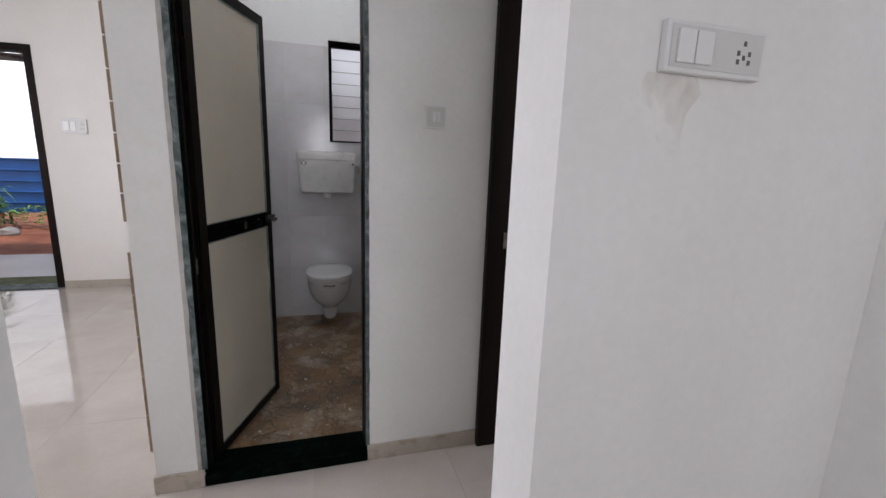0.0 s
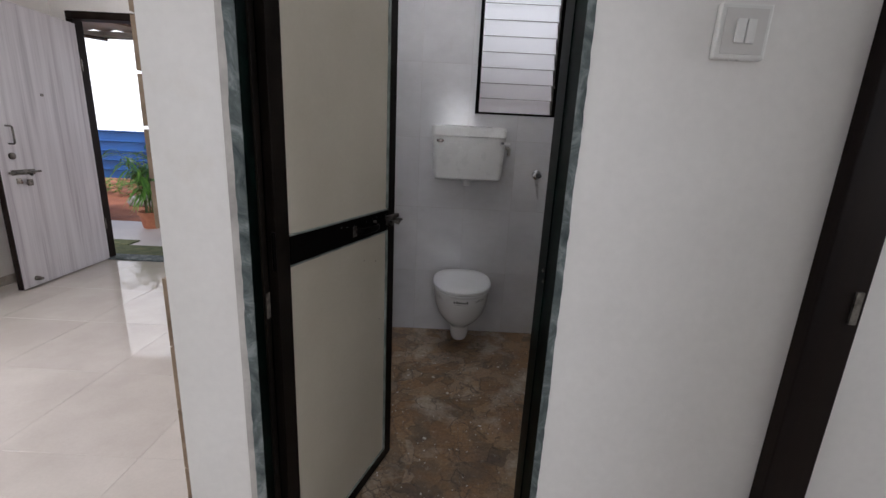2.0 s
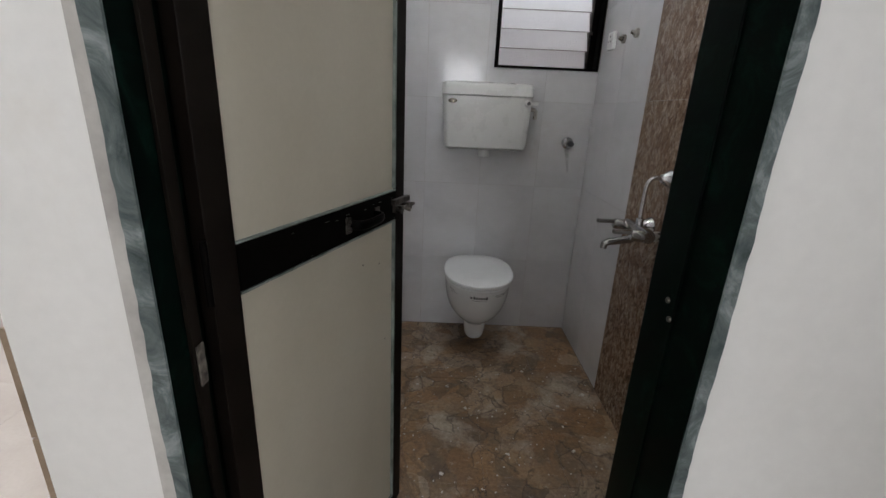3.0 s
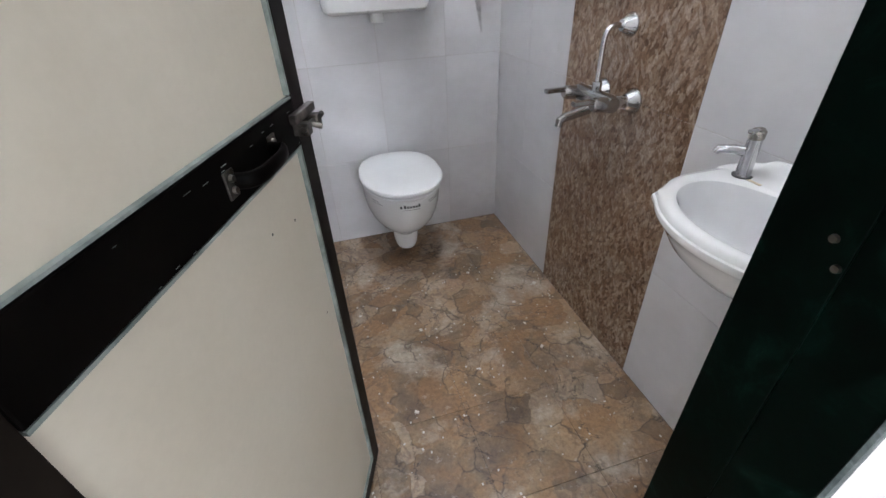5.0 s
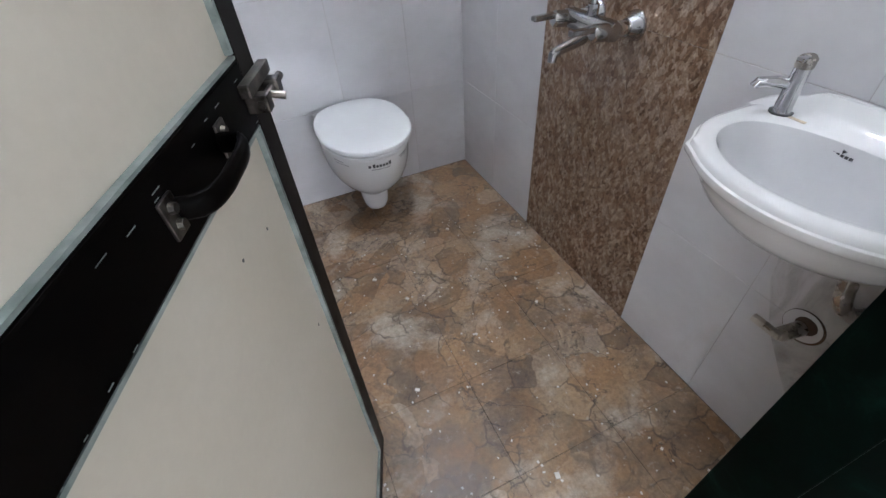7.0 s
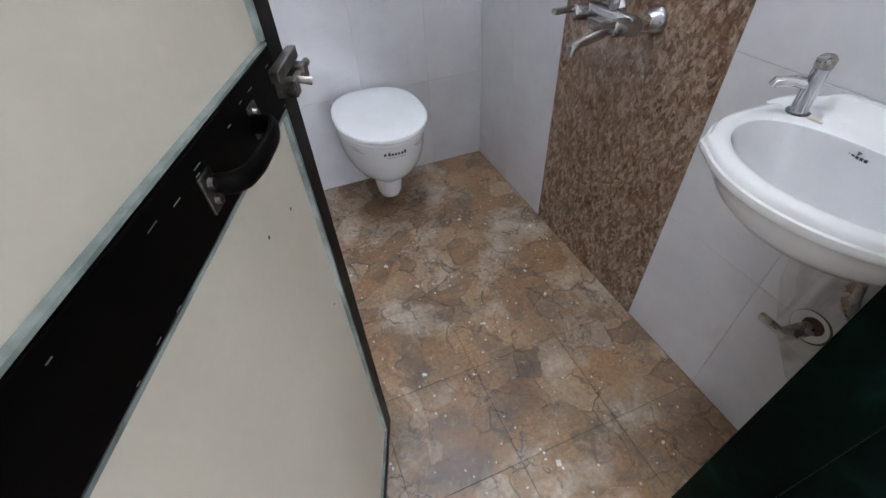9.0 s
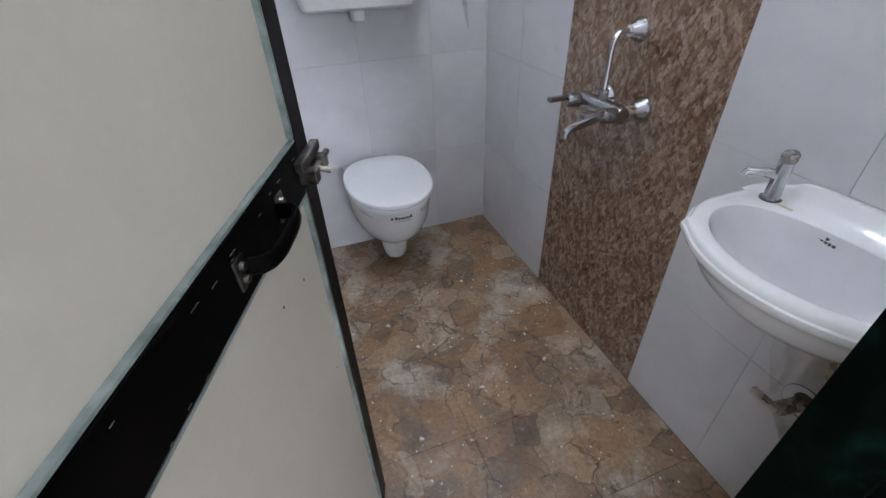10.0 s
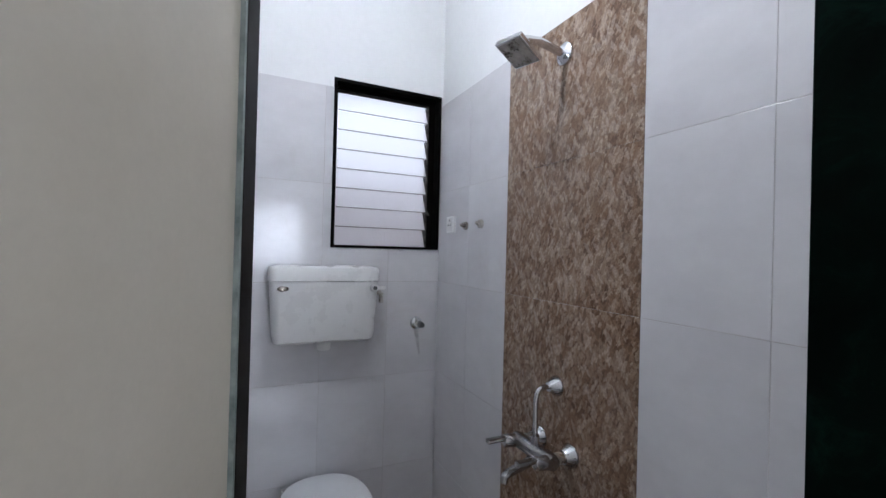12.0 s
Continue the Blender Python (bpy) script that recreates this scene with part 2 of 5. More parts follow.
def make_strip():
    """Brown stone-look glazed tile: rusty clouds filled with packed angular chips and a few pale flakes."""
    m, t, b = nodes_of("brown_stone_tile")
    co = coords(t, (1, 1, 1), True)
    broad = noise_tex(t, turned(t, co, 0.1, (1, 1, 0.8)), 9, 7, 0.7, 0.4)
    col = ramp(t, broad, [(0.34, (0.13, 0.066, 0.034)), (0.45, (0.2, 0.118, 0.07)), (0.56, (0.25, 0.17, 0.118)), (0.7, (0.3, 0.23, 0.18))])
    for angle, scale, tones, most in ((0.35, (46, 46, 22), ((0.075, 0.042, 0.024), (0.19, 0.118, 0.07), (0.27, 0.19, 0.13), (0.4, 0.315, 0.235)), 0.45),
                                      (-0.4, (125, 125, 62), ((0.045, 0.024, 0.013), (0.18, 0.112, 0.066), (0.25, 0.175, 0.118), (0.48, 0.39, 0.3)), 0.42)):
        tone, _, _ = shards(t, turned(t, co, angle, scale), 1.0, 1.3, 1.4)
        col = mix(t, most, col, ramp(t, tone, list(zip((0.1, 0.4, 0.7, 0.97), tones))))
    for angle, scale, lo in ((0.5, (95, 95, 34), 0.86), (-0.4, (80, 80, 32), 0.88), (0.25, (50, 50, 18), 0.965)):
        pick, other, edge = shards(t, turned(t, co, angle, scale), 1.0, 0.7, 1.6)
        f = ramp(t, pick, [(lo, (0, 0, 0)), (lo + 0.05, (0.38, 0.38, 0.38))])
        col = mix(t, f, col, (0.45, 0.36, 0.29))
    grain = noise_tex(t, co, 170, 6, 0.75)
    g = ramp(t, grain, [(0.34, (0.5, 0.46, 0.42)), (0.6, (1.12, 1.12, 1.12))])
    t.links.new(mix(t, 0.8, col, g, "MULTIPLY"), b.inputs["Base Color"])
    b.inputs["Roughness"].default_value = 0.24
    bumped(t, b, grain, 0.06)
    return m


def make_slate():
    """Rustic brown floor tile: ochre, rust and pale patches, grey at the joints' side, broken dark cracks, gritty wear."""
    m, t, b = nodes_of("rustic_brown_floor_tile")
    co = coords(t, (1, 1, 1), False)
    big = noise_tex(t, co, 5.5, 7, 0.62, 0.35)
    hue = noise_tex(t, co, 8.0, 5, 0.6, 0.5)
    pale = noise_tex(t, co, 4.2, 6, 0.6, 0.3)
    col = ramp(t, big, [(0.36, (0.07, 0.042, 0.026)), (0.45, (0.185, 0.112, 0.064)), (0.53, (0.33, 0.215, 0.115)), (0.64, (0.5, 0.38, 0.24))])
    rust = ramp(t, hue, [(0.38, (0.17, 0.145, 0.125)), (0.48, (0.27, 0.195, 0.125)), (0.57, (0.36, 0.2, 0.085)), (0.68, (0.22, 0.115, 0.055))])
    col = mix(t, 0.5, col, rust)
    tone, warmth, edge = shards(t, co, 8.5, 0.14, 7.0)
    col = mix(t, 0.42, col, ramp(t, tone, [(0.1, (0.1, 0.066, 0.044)), (0.4, (0.24, 0.15, 0.085)), (0.7, (0.36, 0.25, 0.15)), (0.95, (0.5, 0.42, 0.33))]))
    col = mix(t, ramp(t, warmth, [(0.6, (0, 0, 0)), (0.75, (0.4, 0.4, 0.4))]), col, (0.36, 0.2, 0.09))
    broken = ramp(t, noise_tex(t, co, 7.0, 4, 0.6), [(0.47, (0, 0, 0)), (0.56, (0.8, 0.8, 0.8))])
    seam = mix(t, 1.0, ramp(t, edge, [(0.0, (1, 1, 1)), (0.035, (0, 0, 0))]), broken, "MULTIPLY")
    col = mix(t, ramp(t, pale, [(0.52, (0, 0, 0)), (0.64, (0.7, 0.7, 0.7))]), col, (0.54, 0.475, 0.39))

    def cracks(scale, distort, width, cover):
        v = noise_tex(t, co, scale, 6, 0.6, distort)
        sub = t.nodes.new("ShaderNodeMath")
        sub.operation = "SUBTRACT"
        sub.inputs[1].default_value = 0.5
        t.links.new(v, sub.inputs[0])
        ab = t.nodes.new("ShaderNodeMath")
        ab.operation = "ABSOLUTE"
        t.links.new(sub.outputs[0], ab.inputs[0])
        line = ramp(t, ab.outputs[0], [(0.0, (1, 1, 1)), (width, (0, 0, 0))])
        part_of = ramp(t, noise_tex(t, co, 6.0, 3, 0.5), [(cover, (0, 0, 0)), (cover + 0.06, (1, 1, 1))])
        return mix(t, 1.0, line, part_of, "MULTIPLY")
    crack = cracks(3.0, 0.6, 0.0065, 0.46)
    soft = cracks(4.2, 0.8, 0.035, 0.42)
    col = mix(t, mix(t, 1.0, soft, (0.5, 0.5, 0.5), "MULTIPLY"), col, (0.12, 0.088, 0.066))
    col = mix(t, mix(t, 1.0, crack, (0.85, 0.85, 0.85), "MULTIPLY"), col, (0.04, 0.03, 0.024))
    col = mix(t, seam, col, (0.06, 0.043, 0.032))
    grit = noise_tex(t, co, 70, 7, 0.75)
    g = ramp(t, grit, [(0.34, (0.5, 0.47, 0.44)), (0.6, (1.14, 1.14, 1.14))])
    col = mix(t, 0.65, col, g, "MULTIPLY")
    scuff = ramp(t, noise_tex(t, co, 32, 6, 0.78), [(0.58, (0, 0, 0)), (0.72, (0.6, 0.6, 0.6))])
    col = mix(t, scuff, col, (0.6, 0.56, 0.5))
    t.links.new(col, b.inputs["Base Color"])
    t.links.new(ramp(t, big, [(0.35, (0.3,) * 3), (0.65, (0.5,) * 3)]), b.inputs["Roughness"])
    bumped(t, b, mix(t, 0.6, grit, big), 0.35, 0.004)
    return m


def make_green(name, polished=True):
    m, t, b = nodes_of(name)
    co = coords(t, (1, 1, 1))
    a = noise_tex(t, co, 14, 8, 0.7, 1.2)
    if polished:
        col = ramp(t, a, [(0.35, (0.0003, 0.0012, 0.0009)), (0.52, (0.0006, 0.003, 0.0021)), (0.66, (0.0028, 0.0115, 0.0085)), (0.8, (0.025, 0.05, 0.04))])
        b.inputs["Roughness"].default_value = 0.34
        b.inputs["Specular IOR Level"].default_value = 0.035
    else:
        col = ramp(t, a, [(0.3, (0.02, 0.035, 0.035)), (0.5, (0.1, 0.125, 0.125)), (0.65, (0.25, 0.28, 0.28)), (0.8, (0.42, 0.45, 0.44))])
        b.inputs["Roughness"].default_value = 0.75
        bumped(t, b, noise_tex(t, co, 60, 6, 0.7), 0.5, 0.004)
    t.links.new(col, b.inputs["Base Color"])
    return m


def make_laminate():
    m, t, b = nodes_of("pale_grey_wood_laminate")
    co = coords(t, (1, 1, 0.03), False, False)
    w = noise_tex(t, co, 22, 5, 0.6, 0.3)
    fine = noise_tex(t, coords(t, (1, 1, 0.012), False, False), 150, 4, 0.6)
    col = ramp(t, w, [(0.32, (0.40, 0.37, 0.395)), (0.48, (0.545, 0.515, 0.535)), (0.65, (0.61, 0.585, 0.6))])
    g = ramp(t, fine, [(0.3, (0.82, 0.82, 0.82)), (0.7, (1.04, 1.04, 1.04))])
    t.links.new(mix(t, 0.5, col, g, "MULTIPLY"), b.inputs["Base Color"])
    b.inputs["Roughness"].default_value = 0.36
    return m


def make_louvre_glass():
    m, t, b = nodes_of("frosted_patterned_glass")
    co = coords(t, (1, 0.3, 1))
    h = noise_tex(t, co, 110, 4, 0.7, 1.0)
    b.inputs["Base Color"].default_value = (0.93, 0.94, 0.96, 1)
    b.inputs["Roughness"].default_value = 0.3
    b.inputs["IOR"].default_value = 1.3
    b.inputs["Transmission Weight"].default_value = 0.75
    bumped(t, b, h, 0.8, 0.006)
    return m


def make_clear_glass():
    m, t, b = nodes_of("clear_glass")
    b.inputs["Base Color"].default_value = (0.96, 0.98, 0.97, 1)
    b.inputs["Roughness"].default_value = 0.02
    b.inputs["Transmission Weight"].default_value = 1.0
    return m


STRIP, SLATE, GREEN, GREEN_EDGE = make_strip(), make_slate(), make_green("green_marble"), make_green("raw_marble_edge", False)
LAMINATE, LOUVRE, GLASS = make_laminate(), make_louvre_glass(), make_clear_glass()

# ---- mesh helpers ----


def add_box(bm, x0, x1, y0, y1, z0, z1, bevel=0.0):
    vs = [bm.verts.new((x, y, z)) for z in (z0, z1) for y in (y0, y1) for x in (x0, x1)]
    fs = [bm.faces.new([vs[i] for i in q]) for q in ((0, 2, 3, 1), (4, 5, 7, 6), (0, 1, 5, 4), (2, 6, 7, 3), (0, 4, 6, 2), (1, 3, 7, 5))]
    if bevel:
        es = list({e for f in fs for e in f.edges})
        bmesh.ops.bevel(bm, geom=es, offset=bevel, segments=2, profile=0.6, affect="EDGES")
    return vs


def box_mesh(*a, bevel=0.0):
    bm = bmesh.new()
    add_box(bm, *a, bevel=bevel)
    return bm


def ring(c, u, v, ru, rv, n):
    return [c + u * (ru * math.cos(2 * math.pi * i / n)) + v * (rv * math.sin(2 * math.pi * i / n)) for i in range(n)]


def loft(bm, rings, cap0=True, cap1=True, closed=True):
    rows = [[bm.verts.new(p) for p in r] for r in rings]
    n = len(rows[0])
    for a, b in zip(rows, rows[1:]):
        for i in range(n if closed else n - 1):
            j = (i + 1) % n
            bm.faces.new((a[i], a[j], b[j], b[i]))
    if cap0:
        bm.faces.new(rows[0][::-1])
    if cap1:
        bm.faces.new(rows[-1])
    return rows


def basis(d):
    d = d.normalized()
    u = d.orthogonal().normalized()
    return u, d.cross(u)


def add_tube(bm, pts, radii, n=14):
    pts = [Vector(p) for p in pts]
    if isinstance(radii, (int, float)):
        radii = [radii] * len(pts)
    u, v = basis(pts[1] - pts[0])
    rings = []
    for i, p in enumerate(pts):
        d = (pts[min(i + 1, len(pts) - 1)] - pts[max(i - 1, 0)]).normalized()
        u = (u - d * u.dot(d)).normalized()
        v = d.cross(u)
        rings.append(ring(p, u, v, radii[i], radii[i], n))
    loft(bm, rings)


def tube_mesh(pts, radii, n=14):
    bm = bmesh.new()
    add_tube(bm, pts, radii, n)
    return bm


def arc(p0, p1, p2, n=8):
    a, b, c = Vector(p0), Vector(p1), Vector(p2)
    return [a * (1 - s) ** 2 + b * 2 * s * (1 - s) + c * s * s for s in (i / n for i in range(n + 1))]


def link(name, bm, material, smooth=False):
    bmesh.ops.recalc_face_normals(bm, faces=bm.faces)
    me = bpy.data.meshes.new(name)
    bm.to_mesh(me)
    bm.free()
    if material:
        me.materials.append(material)
    if smooth:
        me.polygons.foreach_set("use_smooth", [True] * len(me.polygons))
        me.set_sharp_from_angle(angle=radians(38))
    return new(name, me)


def part(name, bm, material, parent, label="", smooth=False, local=False):
    """One mesh under a thing. Its coordinates are the world's, or the thing's own where local is set."""
    ob = link(name, bm, material, smooth)
    ob.parent = parent
    if not local:
        top = parent
        off = Vector(parent.location)
        while top.parent:
            top = top.parent
            off += Vector(top.location) if top.matrix_parent_inverse.is_identity else Vector((0, 0, 0))
        inv = Vector(parent.get("base", (0, 0, 0)))
        ob.matrix_parent_inverse = Matrix.Translation(-inv)
    if label:
        ob["label"] = label
    return ob


def thing(name, base, label, category, group="", kind=""):
    ob = new(name)
    ob.location = base
    ob["base"] = tuple(base)
    ob.empty_display_size = 0.05
    return tagged(ob, label, category, group, kind)


def structure(name, bm, material, label, category):
    return tagged(link(name, bm, material), label, category, "", "structure")


def sheet_holes(axis, p0, p1, u0, u1, z0, z1, holes):
    """A wall slab between p0 and p1 on its axis, along u and z, with openings (u0, u1, z0, z1) right through it."""
    bm = bmesh.new()
    us = sorted({u0, u1, *[h[0] for h in holes], *[h[1] for h in holes]})
    zs = sorted({z0, z1, *[h[2] for h in holes], *[h[3] for h in holes]})
    us, zs = [u for u in us if u0 <= u <= u1], [z for z in zs if z0 <= z <= z1]
    ui, zi = len(us) - 1, len(zs) - 1
    solid = [[not any(h[0] <= (us[i] + us[i + 1]) / 2 <= h[1] and h[2] <= (zs[k] + zs[k + 1]) / 2 <= h[3] for h in holes) for k in range(zi)] for i in range(ui)]
    cache = {}

    def vert(p, u, z):
        key = (p, u, z)
        if key not in cache:
            cache[key] = bm.verts.new((p, u, z) if axis == "x" else (u, p, z))
        return cache[key]

    def full(i, k):
        return 0 <= i < ui and 0 <= k < zi and solid[i][k]
    for i in range(ui):
        for k in range(zi):
            if not solid[i][k]:
                continue
            a, b, c, d = us[i], us[i + 1], zs[k], zs[k + 1]
            for p in (p0, p1):
                bm.faces.new((vert(p, a, c), vert(p, b, c), vert(p, b, d), vert(p, a, d)))
            for other, q in ((full(i - 1, k), ((a, c), (a, d))), (full(i + 1, k), ((b, c), (b, d))), (full(i, k - 1), ((a, c), (b, c))), (full(i, k + 1), ((a, d), (b, d)))):
                if not other:
                    (ua, za), (ub, zb) = q
                    bm.faces.new((vert(p0, ua, za), vert(p0, ub, zb), vert(p1, ub, zb), vert(p1, ua, za)))
    return bm


FLOOR_H = -0.044      # the hall lies a step lower than the bathroom (z = 0)
TOP = 2.85

# ---- large structure ----
FRONT0, FRONT1 = 1.797, 1.936       # wall between hall and bathroom
BX0, BX1, BY1 = -0.215, 0.922, 3.643  # bathroom inside
wall_front = structure("wall_front", sheet_holes("y", FRONT0, FRONT1, -0.335, 3.2, -0.2, TOP, [(-0.165, 0.495, -0.2, 1.99), (1.535, 2.2, -0.2, 1.99)]),
                       PAINT, "white painted wall with a switch beside the bathroom doorway", "wall")
wall_bath_left = structure("wall_bath_left", box_mesh(-0.335, BX0 - 0.009, FRONT1 + 0.0005, BY1 + 0.13, -0.2, TOP), PAINT, "white painted side wall of the bathroom", "wall")
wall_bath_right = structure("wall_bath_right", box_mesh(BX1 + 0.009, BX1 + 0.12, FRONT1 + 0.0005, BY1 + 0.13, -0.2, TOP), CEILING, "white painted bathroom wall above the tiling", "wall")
WX0, WX1, WZ0, WZ1 = 0.40, 0.918, 1.43, 2.178
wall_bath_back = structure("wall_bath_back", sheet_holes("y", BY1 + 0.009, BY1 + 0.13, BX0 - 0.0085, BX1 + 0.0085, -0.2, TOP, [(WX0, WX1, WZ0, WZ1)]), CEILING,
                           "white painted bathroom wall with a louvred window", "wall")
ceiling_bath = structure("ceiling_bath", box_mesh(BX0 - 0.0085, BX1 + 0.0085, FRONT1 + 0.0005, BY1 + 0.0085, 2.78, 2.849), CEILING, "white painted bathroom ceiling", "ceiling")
floor_bath = structure("floor_bath", box_mesh(BX0 - 0.0085, BX1 + 0.0085, FRONT1 + 0.0005, BY1 + 0.0085, -0.19, -0.0035), GROUT_DARK, "rustic brown stone-look tiled bathroom floor", "floor")

# second bathroom, behind the next doorway
wall_next = structure("wall_next_bath", box_mesh(3.08, 3.2, FRONT1 + 0.0005, 3.77, -0.2, TOP), PAINT, "white painted wall of the neighbouring bathroom", "wall")
wall_next_back = structure("wall_next_back", box_mesh(BX1 + 0.1205, 3.0795, 3.65, 3.77, -0.2, TOP), PAINT, "white painted far wall of the neighbouring bathroom", "wall")
floor_next = structure("floor_next", box_mesh(BX1 + 0.1205, 3.0795, FRONT1 + 0.0005, 3.6495, -0.19, -0.002), SLATE, "brown floor of the neighbouring bathroom", "floor")

# hall and starting room
NEAR0, NEAR1 = 0.706, 0.878
wall_near = structure("wall_near", sheet_holes("y", NEAR0, NEAR1, -3.45, 3.2, -0.2, TOP, [(-0.17, 0.69, -0.2, 2.15)]), PAINT, "white painted wall with a plain doorway and a switch panel", "wall")
wall_entrance = structure("wall_entrance", sheet_holes("y", 5.0, 5.16, -3.45, -0.2, -0.2, TOP, [(-3.165, -2.14, -0.2, 2.215)]), PAINT_CREAM, "cream painted wall round the open entrance door", "wall")
wall_hall_side = structure("wall_hall_side", box_mesh(-0.335, -0.2, BY1 + 0.1305, 4.9995, -0.2, TOP), PAINT, "white painted hall wall", "wall")
wall_hall_left = structure("wall_hall_left", sheet_holes("x", -3.45, -3.3, 0.8785, 4.9995, -0.2, TOP, [(1.6, 2.8, 1.0, 2.2)]), PAINT_CREAM, "cream painted hall wall behind the entrance door", "wall")
wall_room_right = structure("wall_room_right", box_mesh(1.525, 1.65, -2.6, NEAR0 - 0.0005, -0.2, TOP), PAINT, "white painted wall of the starting room", "wall")
wall_room_left = structure("wall_room_left", sheet_holes("x", -2.2, -2.08, -2.6, NEAR0 - 0.0005, -0.2, TOP, [(-1.3, -0.1, 1.05, 2.2)]), PAINT, "white painted wall of the starting room", "wall")
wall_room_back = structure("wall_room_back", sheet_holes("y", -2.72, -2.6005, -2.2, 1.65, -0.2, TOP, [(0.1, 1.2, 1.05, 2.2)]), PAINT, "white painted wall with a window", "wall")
wall_passage_end = structure("wall_passage_end", sheet_holes("x", 3.08, 3.2, NEAR1 + 0.0005, FRONT0 - 0.0005, -0.2, TOP, [(0.98, 1.7, 1.05, 2.2)]), PAINT, "white painted end wall of the passage", "wall")
ceiling = structure("ceiling", box_mesh(-3.45, 3.2, -2.72, 5.16, TOP + 0.0005, TOP + 0.12), CEILING, "white painted ceiling", "ceiling")
floor_hall = structure("floor_hall", box_mesh(-3.45, 3.2, -2.72, 5.16, -0.4, FLOOR_H - 0.0025), GROUT, "polished cream tiled hall floor", "floor")

# skirting along the walls
SKT = FLOOR_H + 0.075


def skirting(x0, x1, y0, y1):
    structure("baseboard", box_mesh(x0, x1, y0, y1, FLOOR_H, SKT, bevel=0.002), SKIRT, "beige tile skirting along the wall foot", "skirting")


skirting(-0.345, -0.166, FRONT0 - 0.010, FRONT0)
skirting(0.497, 1.011, FRONT0 - 0.010, FRONT0)
skirting(1.115, 1.533, FRONT0 - 0.010, FRONT0)
skirting(-0.345, -0.335, FRONT0 + 0.0005, 4.9895)
skirting(-2.138, -0.346, 4.99, 5.0)
skirting(-3.3, -3.29, 0.89, 4.9995)
skirting(0.70, 1.5, NEAR0 - 0.010, NEAR0)
skirting(-3.28, -0.18, NEAR1, NEAR1 + 0.01)

# plain frames with panes: starting room's window, and added ones, hall's included, for fill


def plain_window(name, axis, p, u0, u1, z0, z1, label):
    w = thing(name, (p, (u0 + u1) / 2, z0) if axis == "x" else ((u0 + u1) / 2, p, z0), label, "window", "", "structure")
    f = 0.045

    def bar(a, b, c, d, nm):
        part(nm, box_mesh(p - 0.03, p + 0.03, a, b, c, d) if axis == "x" else box_mesh(a, b, p - 0.03, p + 0.03, c, d), BRONZE, w)
    mid = (u0 + u1) / 2
    bar(u0, u0 + f, z0, z1, "window_frame")
    bar(u1 - f, u1, z0, z1, "window_frame")
    bar(u0 + f, u1 - f, z1 - f, z1, "window_frame")
    bar(u0 + f, u1 - f, z0, z0 + f, "window_frame")
    bar(mid - 0.025, mid + 0.025, z0 + f, z1 - f, "mullion")
    return w


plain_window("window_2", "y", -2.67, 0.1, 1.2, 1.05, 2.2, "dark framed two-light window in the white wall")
# unseen opening, added so that the side fill has a way in
plain_window("fill_window_4", "x", -2.15, -1.3, -0.1, 1.05, 2.2, "dark framed two-light window, unseen and added in the side wall")
# no window is known at the passage end; added for its fill lamp
plain_window("fill_window_5", "x", 3.15, 0.98, 1.7, 1.05, 2.2, "dark framed two-light window, unseen and added at the passage end")
# invented hall window, framing the fill lamp in the left wall
plain_window("fill_window_3", "x", -3.385, 1.6, 2.8, 1.0, 2.2, "dark framed two-light window, unseen and added in the cream wall")

# ---- outside the entrance ----


def sky_backdrop():
    """A plain ring of bright overcast haze, far off all round."""
    m, t, b = nodes_of("overcast_haze")
    b.inputs["Base Color"].default_value = (0, 0, 0, 1)
    b.inputs["Emission Color"].default_value = (0.93, 0.96, 1.0, 1)
    b.inputs["Emission Strength"].default_value = 1.5
    bm = bmesh.new()
    loft(bm, [[Vector((90 * math.cos(a * 0.0654498), 90 * math.sin(a * 0.0654498), z)) for a in range(96)] for z in (-0.4, 60)], False, False)
    return structure("backdrop", bm, m, "bright overcast haze in the distance", "sky")


sky_backdrop()
ground = structure("ground", box_mesh(-400, 400, -400, 400, -0.6, -0.41), GROUND, "bare brown ground reaching the horizon", "ground")
pavement = structure("pavement", box_mesh(-9, 2, 5.1605, 7.15, -0.405, -0.12), PAVE, "pale paved strip outside the entrance", "pavement")


def soil_bed():
    bm = bmesh.new()
    n, m = 60, 26
    g = [[bm.verts.new((-14 + 20 * i / n, 7.151 + 6.5 * j / m, -0.15 + 0.05 * noise.noise((i * 0.5, j * 0.5, 0)) + 0.02 * noise.noise((i * 1.9, j * 1.9, 4)))) for j in range(m + 1)] for i in range(n + 1)]
    for i in range(n):
        for j in range(m):
            bm.faces.new((g[i][j], g[i + 1][j], g[i + 1][j + 1], g[i][j + 1]))
    return bm


soil = tagged(link("soil_bed", soil_bed(), SOIL, True), "loose red soil between the paving and the blue fence", "soil", "", "structure")
threshold = structure("threshold", box_mesh(-3.165, -2.14, 4.985, 5.17, -0.12, FLOOR_H + 0.012, bevel=0.003), GREEN_EDGE, "grey stone threshold of the entrance door", "threshold")
mat_thing = thing("door_mat", (-3.1, 5.6, -0.12), "worn green and brown turf mat on the paving", "mat")
part("mat_body", box_mesh(-4.1, -1.6, 5.32, 5.78, -0.119, -0.104, bevel=0.004), MAT, mat_thing)
mat_two = thing("door_mat", (-4.0, 5.95, -0.12), "smaller green turf mat on the paving", "mat")
part("mat_body", box_mesh(-4.5, -3.52, 5.8, 6.02, -0.119, -0.104, bevel=0.004), MAT, mat_two)


